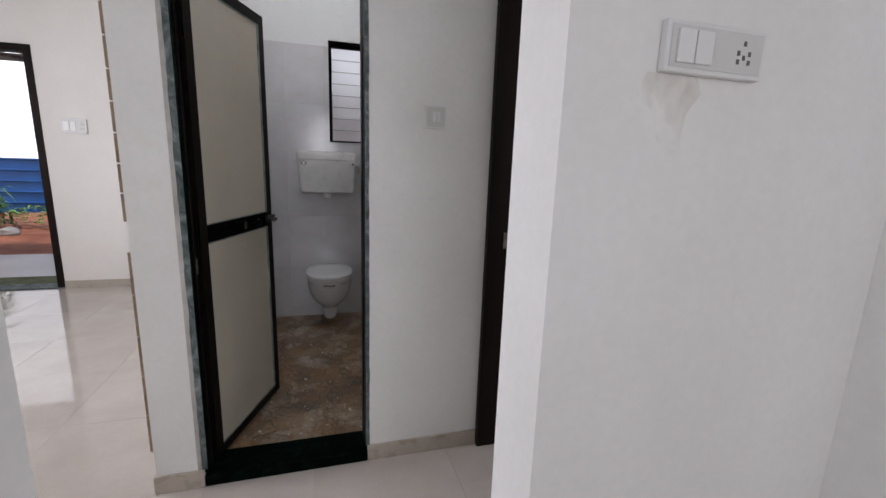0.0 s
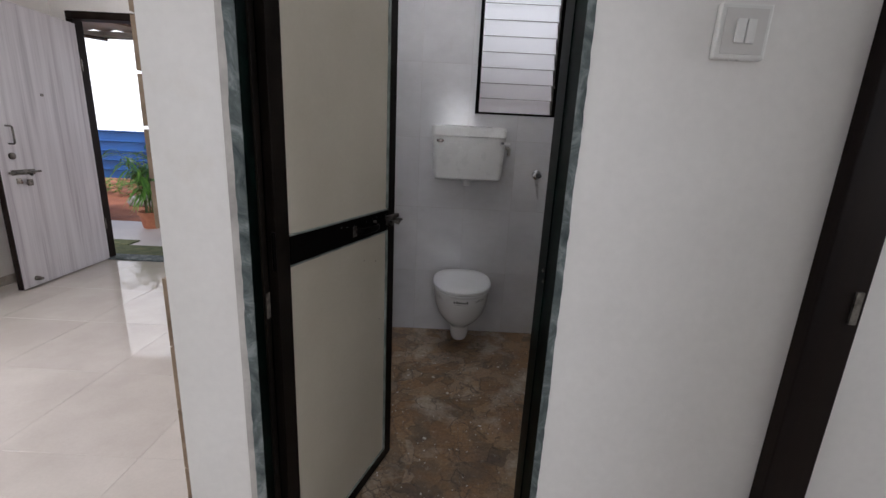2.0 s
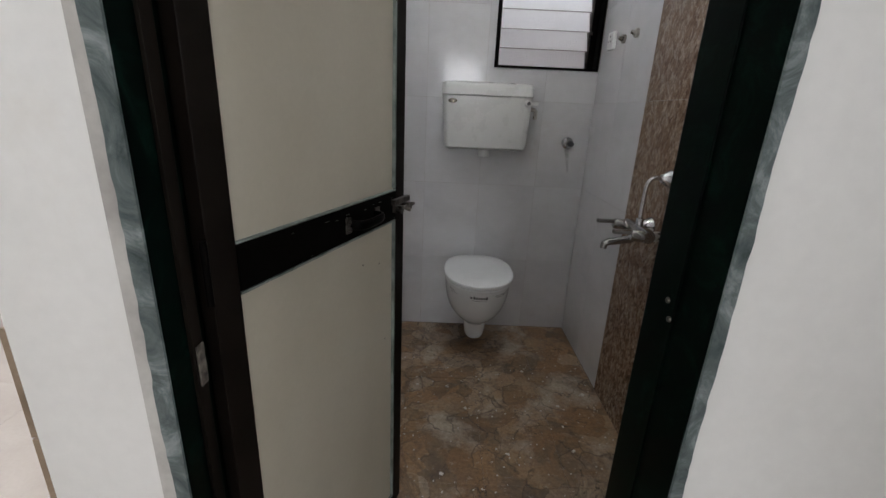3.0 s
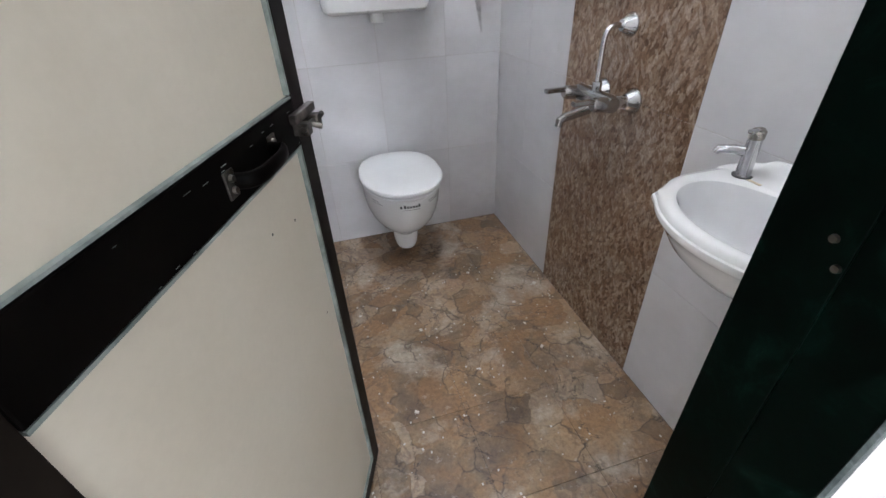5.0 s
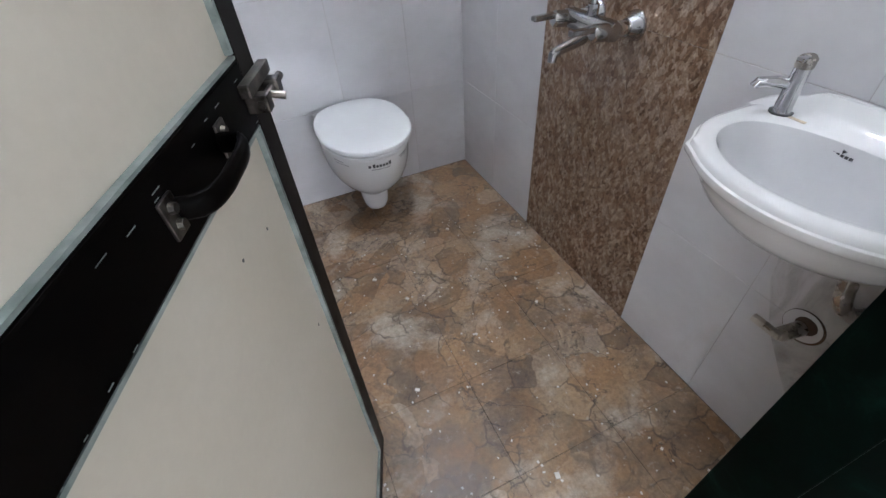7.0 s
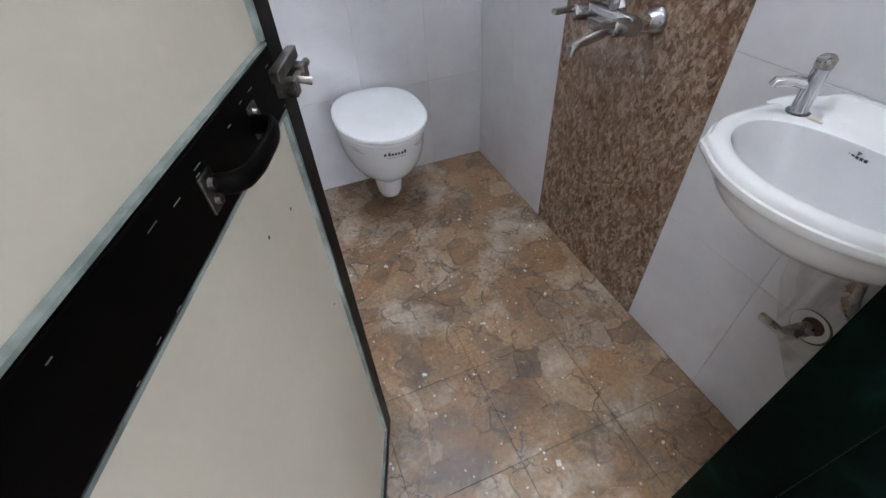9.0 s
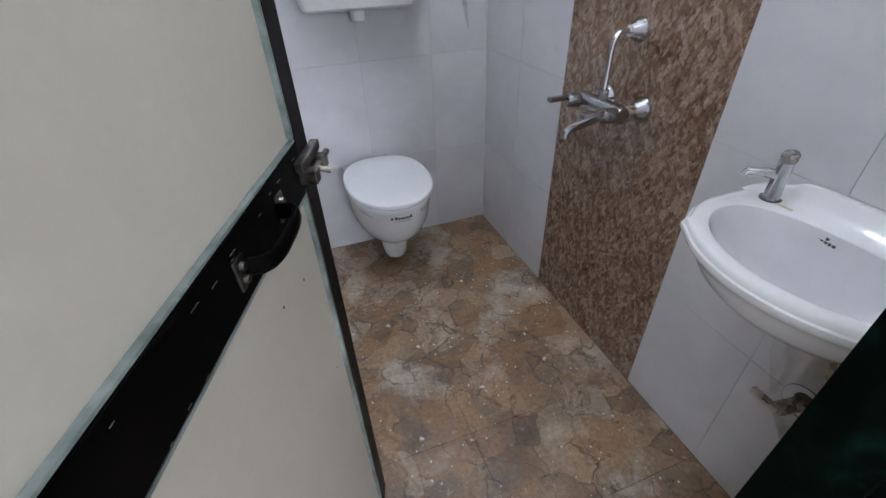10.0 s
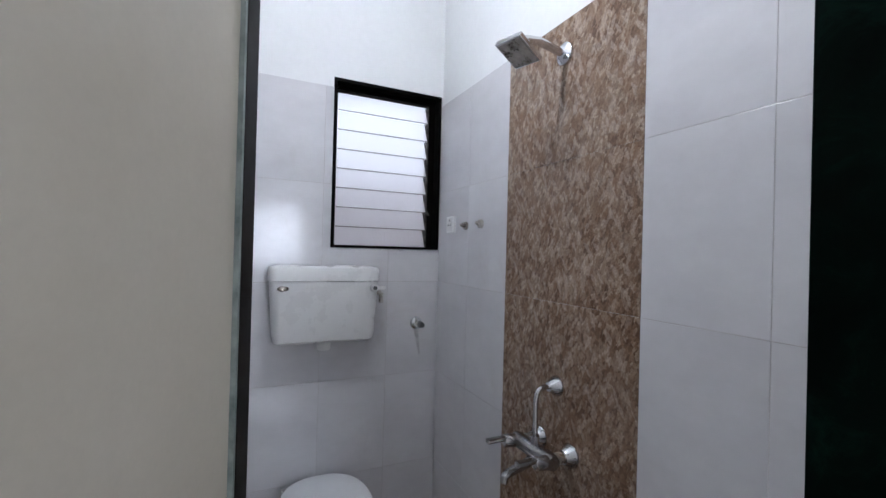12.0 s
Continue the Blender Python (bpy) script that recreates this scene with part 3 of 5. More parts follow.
def sheet_fence(x0, x1, y, z0, z1, label):
    f = thing("metal_fence", ((x0 + x1) / 2, y, -0.15), label, "fence", "blue sheet fence")
    prof = []
    rows = 5
    h = (z1 - z0) / rows
    for r in range(rows):
        zb = z0 + r * h
        prof += [(0.0, zb), (0.0, zb + h * 0.82), (-0.03, zb + h * 0.88), (-0.03, zb + h * 0.97)]
    prof.append((0.0, z1))
    bm = bmesh.new()
    loft(bm, [[Vector((x, y + d, z)) for d, z in prof] + [Vector((x, y + d + 0.004, z)) for d, z in reversed(prof)] for x in (x0, x1)], True, True)
    part("sheet", bm, BLUE, f)
    for px in (x0 + 0.15, x1 - 0.15):
        part("post", tube_mesh([(px, y + 0.06, -0.25), (px, y + 0.06, z1 - 0.02)], 0.025, 8), STEEL, f)


sheet_fence(-13.0, -5.62, 10.5, 0.12, 1.16, "blue ribbed metal sheet fence")
sheet_fence(-5.75, 1.5, 10.42, 0.08, 1.14, "blue ribbed metal sheet fence, overlapping the next sheet")


def leaf_blade(bm, p, d, length, width, droop):
    """One lance-shaped leaf, folded along its midrib and hanging over."""
    d = d.normalized()
    side = d.cross(Vector((0, 0, 1)))
    side = side.normalized() if side.length > 0.01 else Vector((1, 0, 0))
    rows = []
    for i in range(5):
        s = i / 4
        c = p + d * (length * s) - Vector((0, 0, droop * length * s * s))
        w = width * math.sin(math.pi * min(0.12 + s * 0.88, 0.985)) * 0.5
        rows.append((bm.verts.new(c - side * w), bm.verts.new(c - Vector((0, 0, w * 0.35))), bm.verts.new(c + side * w)))
    for a, b in zip(rows, rows[1:]):
        bm.faces.new((a[0], a[1], b[1], b[0]))
        bm.faces.new((a[1], a[2], b[2], b[1]))


def potted_plant(x, y, z, height, r, seed, label):
    rnd = random.Random(seed)
    p = thing("potted_plant", (x, y, z), label, "plant")
    bm = bmesh.new()
    c, X, Y = Vector((x, y, z)), Vector((1, 0, 0)), Vector((0, 1, 0))
    h = r * 1.45
    prof = [(0.0, 0.72), (h * 0.8, 0.95), (h * 0.8, 1.06), (h, 1.08), (h, 0.96), (h * 0.85, 0.92), (h * 0.6, 0.86)]
    loft(bm, [ring(c + Vector((0, 0, dz)), X, Y, r * k, r * k, 28) for dz, k in prof])
    part("pot", bm, TERRACOTTA, p, "terracotta flowerpot", True)
    bm = bmesh.new()
    loft(bm, [ring(c + Vector((0, 0, dz)), X, Y, r * k, r * k, 20) for dz, k in ((h * 0.84, 0.9), (h * 0.88, 0.5), (h * 0.9, 0.1))])
    part("potting_soil", bm, EARTH, p, "", True)
    leaves = bmesh.new()
    for s in range(13):
        a = rnd.uniform(0, 6.283)
        lean = rnd.uniform(0.05, 0.4)
        hh = height * rnd.uniform(0.55, 1.0)
        d = Vector((math.cos(a) * lean, math.sin(a) * lean, 0))
        base = c + Vector((math.cos(a) * r * 0.4, math.sin(a) * r * 0.4, h * 0.86))
        pts = [base + d * (hh * q * q) + Vector((0, 0, hh * q)) for q in (0, 0.25, 0.5, 0.75, 1.0)]
        part("stem", tube_mesh(pts, [0.009, 0.008, 0.007, 0.005, 0.003], 6), STEM, p, "", True)
        for k in range(22):
            q = rnd.uniform(0.3, 1.0)
            o = base + d * (hh * q * q) + Vector((0, 0, hh * q))
            la = rnd.uniform(0, 6.283)
            leaf_blade(leaves, o, Vector((math.cos(la), math.sin(la), rnd.uniform(0.1, 0.9))), rnd.uniform(0.18, 0.36), rnd.uniform(0.024, 0.042), rnd.uniform(0.3, 1.1))
    part("leaves", leaves, LEAF, p, "narrow green leaves", True)


potted_plant(-3.9, 6.82, -0.12, 0.95, 0.16, 3, "bamboo-like green plant in a terracotta pot on the paving")
potted_plant(-5.35, 9.4, -0.14, 0.5, 0.22, 8, "leafy plant in a wide terracotta pot on the soil")
potted_plant(-5.6, 7.5, -0.14, 0.75, 0.16, 11, "green plant in a terracotta pot beside the paving")


def bushes():
    rnd = random.Random(5)
    bm = bmesh.new()
    for _ in range(2600):
        x = rnd.uniform(-12, 1)
        tall = 0.28 + 0.22 * noise.noise((x * 0.7, 0, 0))
        o = Vector((x, rnd.uniform(9.5, 10.3), -0.12 + max(0.05, tall) * rnd.random() ** 0.7))
        a = rnd.uniform(0, 6.283)
        leaf_blade(bm, o, Vector((math.cos(a), math.sin(a), rnd.uniform(0, 1))), rnd.uniform(0.08, 0.18), rnd.uniform(0.03, 0.06), 0.4)
    return bm


tagged(link("undergrowth", bushes(), BUSH), "low green undergrowth along the foot of the fence", "undergrowth", "", "stuff")


def stone(x, y, z, sx, sy, sz, seed, label):
    bm = bmesh.new()
    bmesh.ops.create_icosphere(bm, subdivisions=3, radius=1)
    for v in bm.verts:
        k = 1 + 0.25 * noise.noise(v.co * 1.6 + Vector((seed, 0, 0)))
        v.co = Vector((x + v.co.x * sx * k, y + v.co.y * sy * k, z + max(v.co.z, -0.5) * sz * k))
    tagged(link("stone", bm, CONCRETE, True), label, "stone")


stone(-5.3, 8.6, -0.07, 0.26, 0.16, 0.13, 1, "pale grey rough stone lying on red soil")
stone(-4.75, 8.9, -0.08, 0.14, 0.12, 0.09, 7, "small pale grey stone lying on red soil")


def canopy():
    c = thing("canopy", (-4, 7.0, 2.3), "weathered sheet canopy on steel bars over the entrance", "canopy")
    bm = bmesh.new()
    n = 90
    top, bot = [], []
    for i in range(n + 1):
        x = -8 + 8.5 * i / n
        dz = 0.018 * math.sin(i * 1.9)
        for lst, o in ((top, 0.006), (bot, 0.0)):
            lst.append((Vector((x, 5.17, 2.38 + dz + o)), Vector((x, 7.4, 2.545 + dz + o))))
    for lst in (top, bot):
        rows = [[bm.verts.new(q) for q in pr] for pr in lst]
        for a, b in zip(rows, rows[1:]):
            bm.faces.new((a[0], b[0], b[1], a[1]))
    part("roof_sheet", bm, ROOF_SHEET, c)
    for y in (5.9, 7.3):
        z = 2.38 + (y - 5.17) * 0.0743 - 0.055
        part("purlin", box_mesh(-8, 0.5, y - 0.025, y + 0.025, z - 0.03, z + 0.03), CONCRETE, c)
    for x in (-6.6, -5.0, -3.4, -1.8):
        part("rafter", tube_mesh([(x, 5.17, 2.27), (x + 0.35, 7.4, 2.43)], 0.022, 8), STEEL, c)
    part("gutter_beam", box_mesh(-8, 0.5, 7.405, 7.45, 2.45, 2.54), CONCRETE, c)


canopy()
pillar = thing("pillar", (-5.35, 12.2, -0.41), "grey concrete pillar behind the blue fence", "pillar")
part("shaft", box_mesh(-5.55, -5.15, 12.0, 12.4, -0.41, 2.45, bevel=0.01), CONCRETE, pillar)
part("tie_bar", tube_mesh([(-5.6, 11.98, 2.2), (-5.05, 11.98, 2.2)], 0.02, 8), STEEL, pillar)
neighbour = thing("neighbour_wall", (0.8, 5.7, -0.41), "pinkish rendered boundary wall behind the bathroom", "wall", "", "structure")
part("wall_body", box_mesh(-0.1, 3.6, 5.6, 5.75, -0.41, 2.1), PLASTER_FAR, neighbour)

# ---- entrance door ----
entry_frame = thing("door_2", (-2.65, 5.05, FLOOR_H), "dark brown wooden entrance frame standing open to daylight", "door frame", "", "structure")
part("jamb", box_mesh(-3.163, -3.105, 4.992, 5.1, FLOOR_H + 0.012, 2.15, bevel=0.003), DARK_WOOD, entry_frame)
part("jamb", box_mesh(-2.2, -2.142, 4.992, 5.1, FLOOR_H + 0.012, 2.15, bevel=0.003), DARK_WOOD, entry_frame)
part("head", box_mesh(-3.163, -2.142, 4.992, 5.1, 2.1505, 2.213, bevel=0.003), DARK_WOOD, entry_frame)
part("strike_plate", box_mesh(-2.206, -2.2005, 5.0, 5.03, 1.02, 1.12), STEEL, entry_frame)

leaf = new("entrance_door")
leaf.location = (-3.105, 4.99, FLOOR_H + 0.012)
leaf.rotation_euler = (0, 0, radians(-86.5))
tagged(leaf, "pale grey wood-grain laminate door standing open, with steel fittings", "door")
part("door_panel", box_mesh(0.0, 0.94, -0.018, 0.018, 0.0, 2.14, bevel=0.002), LAMINATE, leaf, "", False, True)
part("edge_strip", box_mesh(0.9405, 0.95, -0.019, 0.019, 0.0, 2.14), DARK_WOOD, leaf, "dark brown edge strip", False, True)
FACE = 0.018   # the side turned to the hall


def on_leaf(name, bm, mat, label=""):
    return part(name, bm, mat, leaf, label, True, True)


on_leaf("peephole", tube_mesh([(0.47, FACE, 1.5), (0.47, FACE + 0.008, 1.5)], 0.012), STEEL)
handle = on_leaf("handle", tube_mesh([(0.83, FACE, 1.25), *arc((0.83, FACE + 0.03, 1.25), (0.83, FACE + 0.045, 1.25), (0.83, FACE + 0.045, 1.23), 4), *arc((0.83, FACE + 0.045, 1.14), (0.83, FACE + 0.045, 1.12), (0.83, FACE + 0.03, 1.12), 4), (0.83, FACE, 1.12)], 0.007, 10), STEEL, "steel pull handle")
on_leaf("lock_rose", tube_mesh([(0.83, FACE, 1.03), (0.83, FACE + 0.012, 1.03), (0.83, FACE + 0.015, 1.03)], [0.026, 0.026, 0.018]), STEEL)
on_leaf("bolt_plate", box_mesh(0.66, 0.86, FACE, FACE + 0.006, 0.885, 0.925, bevel=0.002), STEEL)
on_leaf("sliding_bolt", tube_mesh([(0.62, FACE + 0.016, 0.905), (0.89, FACE + 0.016, 0.905)], 0.008, 10), STEEL, "steel sliding bolt")
on_leaf("bolt_knob", tube_mesh([(0.74, FACE + 0.016, 0.905), (0.74, FACE + 0.05, 0.885)], [0.008, 0.012], 10), STEEL)
on_leaf("padlock", box_mesh(0.72, 0.76, FACE + 0.012, FACE + 0.032, 0.80, 0.85, bevel=0.005), STEEL, "small padlock")
on_leaf("lock_plate", box_mesh(0.79, 0.83, FACE, FACE + 0.012, 0.82, 0.86, bevel=0.003), DULL_CHROME)
on_leaf("door_stop", tube_mesh([(0.82, FACE, 0.06), (0.82, FACE + 0.05, 0.06)], [0.02, 0.012]), STEEL)
on_leaf("hinge", tube_mesh([(-0.004, FACE + 0.006, 0.3), (-0.004, FACE + 0.006, 0.4)], 0.008), STEEL)
on_leaf("hinge", tube_mesh([(-0.004, FACE + 0.006, 1.75), (-0.004, FACE + 0.006, 1.85)], 0.008), STEEL)

# ---- switches ----


def switch_plate(name, axis, p, sign, u0, u1, z0, z1, label, rockers, sockets=()):
    """A moulded plate on a wall: bevelled back plate, rockers and socket holes. sign: the way that it faces."""
    def bx(a, b, d0, d1, c, d, bevel=0.0):
        q0, q1 = sorted((p + sign * d0, p + sign * d1))
        return box_mesh(q0, q1, a, b, c, d, bevel=bevel) if axis == "x" else box_mesh(a, b, q0, q1, c, d, bevel=bevel)
    um, zm = (u0 + u1) / 2, (z0 + z1) / 2
    s = thing(name, (p, um, z0) if axis == "x" else (um, p, z0), label, "switch")
    part("plate", bx(u0, u1, 0.0, 0.016, z0, z1, 0.0035), PLASTIC, s)
    part("surround", bx(u0 + 0.008, u1 - 0.008, 0.0161, 0.0175, z0 + 0.008, z1 - 0.008, 0.0005), GREY_PLASTIC, s, "greyish inner surround")
    for a, b, c, d in rockers:
        part("rocker", bx(a, b, 0.0176, 0.0225, c, d, 0.0015), PLASTIC, s)
    for a, c in sockets:
        part("socket_hole", bx(a - 0.003, a + 0.003, 0.0176, 0.0184, c - 0.004, c + 0.004), DARKGREY, s)
    return s


switch_plate("light_switch", "y", FRONT0, -1, 0.722, 0.814, 1.424, 1.516, "white square light switch on the white wall", [(0.751, 0.767, 1.45, 1.49), (0.769, 0.785, 1.45, 1.49)])
switch_plate("switch_panel", "y", NEAR0, -1, 0.862, 1.074, 1.448, 1.53, "white switch panel with a socket on a stained wall",
             [(0.881, 0.916, 1.463, 1.515), (0.918, 0.953, 1.463, 1.515)], [(1.025, 1.505), (1.013, 1.489), (1.037, 1.489), (1.013, 1.475), (1.037, 1.475), (1.025, 1.482)])
switch_plate("switch_panel", "y", 5.0, -1, -1.985, -1.785, 1.46, 1.592, "white switch panel on the cream wall beside the entrance",
             [(-1.965, -1.92, 1.485, 1.565), (-1.915, -1.87, 1.485, 1.565)], [(-1.82, 1.56), (-1.83, 1.54), (-1.81, 1.54), (-1.83, 1.5), (-1.81, 1.5)])

# thin tile edging down the corner of the bathroom's outer wall
edging = structure("trim", box_mesh(-0.339, -0.3352, FRONT0 + 0.002, FRONT0 + 0.05, 0.12, 1.95), PAINT, "thin brown tile edging with white joints", "trim")
for k in range(8):
    part("edge_tile", box_mesh(-0.349, -0.3392, FRONT0 + 0.003, FRONT0 + 0.048, 1.052 + k * 0.102, 1.052 + k * 0.102 + 0.096), BROWN_EDGE, edging)
for k in range(5):
    part("edge_tile", box_mesh(-0.349, -0.3392, FRONT0 + 0.003, FRONT0 + 0.048, 0.14 + k * 0.161, 0.14 + k * 0.161 + 0.157), BROWN_EDGE, edging)

# ---- passage door frame ----
passage = thing("door_3", (1.06, 1.33, FLOOR_H), "dark brown wooden door frame across the passage", "door frame", "", "structure")
part("jamb", box_mesh(1.012, 1.112, 1.762, FRONT0 - 0.001, FLOOR_H, 2.06, bevel=0.003), DARK_WOOD, passage)
part("jamb", box_mesh(1.012, 1.112, NEAR1 + 0.001, 0.915, FLOOR_H, 2.06, bevel=0.003), DARK_WOOD, passage)
part("head", box_mesh(1.012, 1.112, NEAR1 + 0.001, FRONT0 - 0.001, 2.0605, 2.12, bevel=0.003), DARK_WOOD, passage)
part("strike_plate", box_mesh(1.085, 1.1, 1.757, 1.7615, 0.93, 1.0), STEEL, passage)

# ---- bathroom doorways: green marble linings and leaves ----


def jagged_strip(xin, xout, y0, y1, z0, z1, seed, n=150):
    """A thin upright strip, straight on its inner side and broken unevenly on its outer one."""
    bm = bmesh.new()
    rows = []
    for i in range(n + 1):
        z = z0 + (z1 - z0) * i / n
        w = 0.55 * noise.noise((seed, z * 9, 0)) + 0.45 * noise.noise((seed, z * 41, 3))
        xo = xout + (0.0055 if xout > xin else -0.0055) * w
        rows.append([Vector((xin, y0, z)), Vector((xo, y0 + 0.001, z)), Vector((xo, y1, z)), Vector((xin, y1, z))])
    loft(bm, rows)
    return bm


def marble_lining(name, x0, x1, label):
    d = thing(name, ((x0 + x1) / 2, FRONT0, FLOOR_H), label, "door frame", "", "structure")
    y0, y1, ym = FRONT0 - 0.004, FRONT1 + 0.011, FRONT0 + 0.075
    for a, b, s in ((x0, x0 + 0.013, 1), (x1 - 0.007, x1, -1)):
        jamb = part("jamb", box_mesh(a, b, y0 + 0.004, y1, FLOOR_H + 0.056, 1.968, bevel=0.0015), GREEN, d)
        part("raw_edge", jagged_strip(b if s > 0 else a, x0 - 0.008 if s > 0 else x1 + 0.009, y0 - 0.0005, y0 + 0.0035, SKT + 0.001, 1.968, x0 + s), GREEN_EDGE, jamb, "raw grey marble edge")
        if s > 0:
            continue
        e0, e1 = a - 0.003, a
        part("rebate_strip", box_mesh(e0, e1, ym, y1, FLOOR_H + 0.056, 1.956, bevel=0.0015), GREEN, jamb)
    part("head", box_mesh(x0, x1, y0, y1, 1.9685, 1.989, bevel=0.0015), GREEN, d)
    part("sill", box_mesh(x0, x1, y0 - 0.004, y1, FLOOR_H - 0.001, 0.004, bevel=0.002), GREEN, d, "green marble sill")
    return d


lining = marble_lining("door_1", -0.165, 0.495, "polished dark green marble doorway lining with raw edges")
for x, y, z in ((0.485, 1.89, 0.975), (0.485, 1.878, 0.952)):
    part("screw_cap", tube_mesh([(x + 0.001, y, z), (x - 0.003, y, z)], [0.0045, 0.0035], 10), STEEL, lining, "", True)
part("plaster_fillet", box_mesh(-0.189, -0.166, FRONT0 - 0.0025, FRONT0 - 0.0003, SKT + 0.001, 1.985, bevel=0.001), GROUT, lining, "grey plaster fillet beside the marble")
marble_lining("door_4", 1.535, 2.2, "dark green marble doorway lining of the neighbouring bathroom")


def bath_leaf(name, hinge, turn, flip, label, full=True):
    """A framed bathroom leaf: bronze stiles and rails, two cream panels. Local x runs from the hinge, flip is the side with fittings."""
    d = new(name)
    d.location = hinge
    d.rotation_euler = (0, 0, radians(turn))
    tagged(d, label, "door")
    W, H, T = 0.590, 1.93, 0.013
    st, rail0, rail1 = 0.034, 0.936, 1.005

    def p(nm, bm, mat, lab="", parent=d, smooth=False):
        return part(nm, bm, mat, parent, lab, smooth, True)
    p("hinge_stile", box_mesh(0.0, st + 0.012, -T, T, 0.004, H, bevel=0.002), BRONZE)
    p("lock_stile", box_mesh(W - 0.046, W, -T, T, 0.004, H, bevel=0.002), BRONZE)
    p("top_rail", box_mesh(st + 0.0125, W - 0.0465, -T, T, H - 0.045, H, bevel=0.002), BRONZE)
    p("bottom_rail", box_mesh(st + 0.0125, W - 0.0465, -T, T, 0.004, 0.045, bevel=0.002), BRONZE)
    mid = p("middle_rail", box_mesh(st + 0.0125, W - 0.0465, -T - 0.001, T + 0.001, rail0, rail1, bevel=0.002), BLACK, "black middle rail")
    for z0, z1 in ((0.0455, rail0 - 0.0005), (rail1 + 0.0005, H - 0.0455)):
        pan = p("panel", box_mesh(st + 0.013, W - 0.047, -0.006, 0.006, z0, z1), PANEL, "cream panel")
        for a, b, c, e in ((st + 0.0135, W - 0.0475, z1 - 0.005, z1 - 0.001), (st + 0.0135, W - 0.0475, z0 + 0.001, z0 + 0.004),
                           (W - 0.0545, W - 0.0475, z0 + 0.0065, z1 - 0.0065)):
            for s0, s1 in ((-0.013, -0.0062), (0.0062, 0.013)):
                p("bead", box_mesh(a, b, s0, s1, c, e), BEAD, "", pan)
    if not full:
        return d
    s = flip

    def fx(a, b, d0, d1, c, e, bevel=0.0):
        q0, q1 = sorted((s * d0, s * d1))
        return box_mesh(a, b, q0, q1, c, e, bevel=bevel)
    # pull: a bent black band with a plate at either end
    pull = p("pull_handle", tube_mesh([(0.335, s * 0.014, 0.968), (0.338, s * 0.03, 0.968), *arc((0.344, s * 0.036, 0.968), (0.352, s * 0.041, 0.968), (0.37, s * 0.042, 0.968), 5), *arc((0.4, s * 0.042, 0.968), (0.43, s * 0.041, 0.968), (0.434, s * 0.034, 0.968), 5), (0.436, s * 0.014, 0.968)], 0.0045, 10), BLACK, "black bent pull handle", d, True)
    for v in pull.data.vertices:
        v.co.z = 0.968 + (v.co.z - 0.968) * 2.3
    for x in (0.327, 0.445):
        pl = p("handle_plate", fx(x - 0.010, x + 0.010, 0.0141, 0.017, 0.952, 0.984, 0.001), STEEL, "steel end plate")
        for q in (0.961, 0.975):
            p("bolt", tube_mesh([(x, s * 0.0168, q), (x, s * 0.021, q)], [0.005, 0.004], 8), STEEL, "", pl, True)
    # sliding bolt at the free edge
    lb = p("bolt_body", fx(W - 0.075, W + 0.01, 0.0141, 0.026, 0.974, 0.988, 0.002), STEEL, "scuffed steel sliding bolt")
    p("bolt_rod", tube_mesh([(W - 0.07, s * 0.03, 0.964), (W + 0.022, s * 0.03, 0.964)], 0.005, 10), STEEL, "", lb, True)
    p("bolt_guide", fx(W - 0.068, W - 0.05, 0.0141, 0.038, 0.955, 0.9735, 0.002), STEEL, "", lb)
    p("bolt_guide", fx(W - 0.02, W - 0.002, 0.0141, 0.038, 0.955, 0.9735, 0.002), STEEL, "", lb)
    p("bolt_knob", tube_mesh([(W - 0.036, s * 0.03, 0.964), (W - 0.034, s * 0.048, 0.96)], [0.004, 0.005], 8), STEEL, "", lb, True)
    for x, z in ((0.395, 0.86), (0.47, 0.84), (0.5, 0.62)):
        p("screw_hole", tube_mesh([(x, s * 0.0061, z), (x, s * 0.0066, z)], 0.0022, 8), DARKGREY)
    rnd = random.Random(2)
    for _ in range(16):
        x, z = rnd.uniform(0.08, 0.55), rnd.choice((0.938, 0.985, 0.992)) + rnd.uniform(-0.003, 0.003)
        p("scratch", fx(x, x + rnd.uniform(0.002, 0.012), 0.0141, 0.0144, z, z + 0.0007), BEAD, "", mid)
    for z in (0.22, 0.98, 1.72):
        p("hinge", tube_mesh([(-0.003, s * 0.010, z - 0.045), (-0.003, s * 0.010, z + 0.045)], 0.005, 10), BLACK, "", d, True)
    return d


DOOR_TURN = 19.8     # swing past the line straight into the bathroom
bath_leaf("bathroom_door", (-0.141, 1.874, 0.014), 90 - DOOR_TURN, -1, "bathroom door with cream panels in dark bronze frame, standing open")
bath_leaf("bathroom_door", (2.16, 1.90, 0.014), 135, 1, "neighbouring bathroom's cream panelled door, standing open", False)
# dark door post fixed behind the marble on the hinge side
hinge_post = thing("hinge_post", (-0.145, 1.83, 0.0), "dark bronze strip carrying the bathroom door's hinges", "door frame")
part("post", box_mesh(-0.1515, -0.146, FRONT0 + 0.04, 1.86, 0.0125, 1.955, bevel=0.001), BRONZE, hinge_post)
part("patch", box_mesh(-0.1459, -0.1435, 1.842, 1.858, 0.84, 0.9, bevel=0.0005), STAIN_DARK, hinge_post, "chipped bare patch")

# ---- louvred window ----
win = thing("window_1", ((WX0 + WX1) / 2, BY1 + 0.06, WZ0), "louvred bathroom window with frosted glass slats in a black frame", "window", "", "structure")
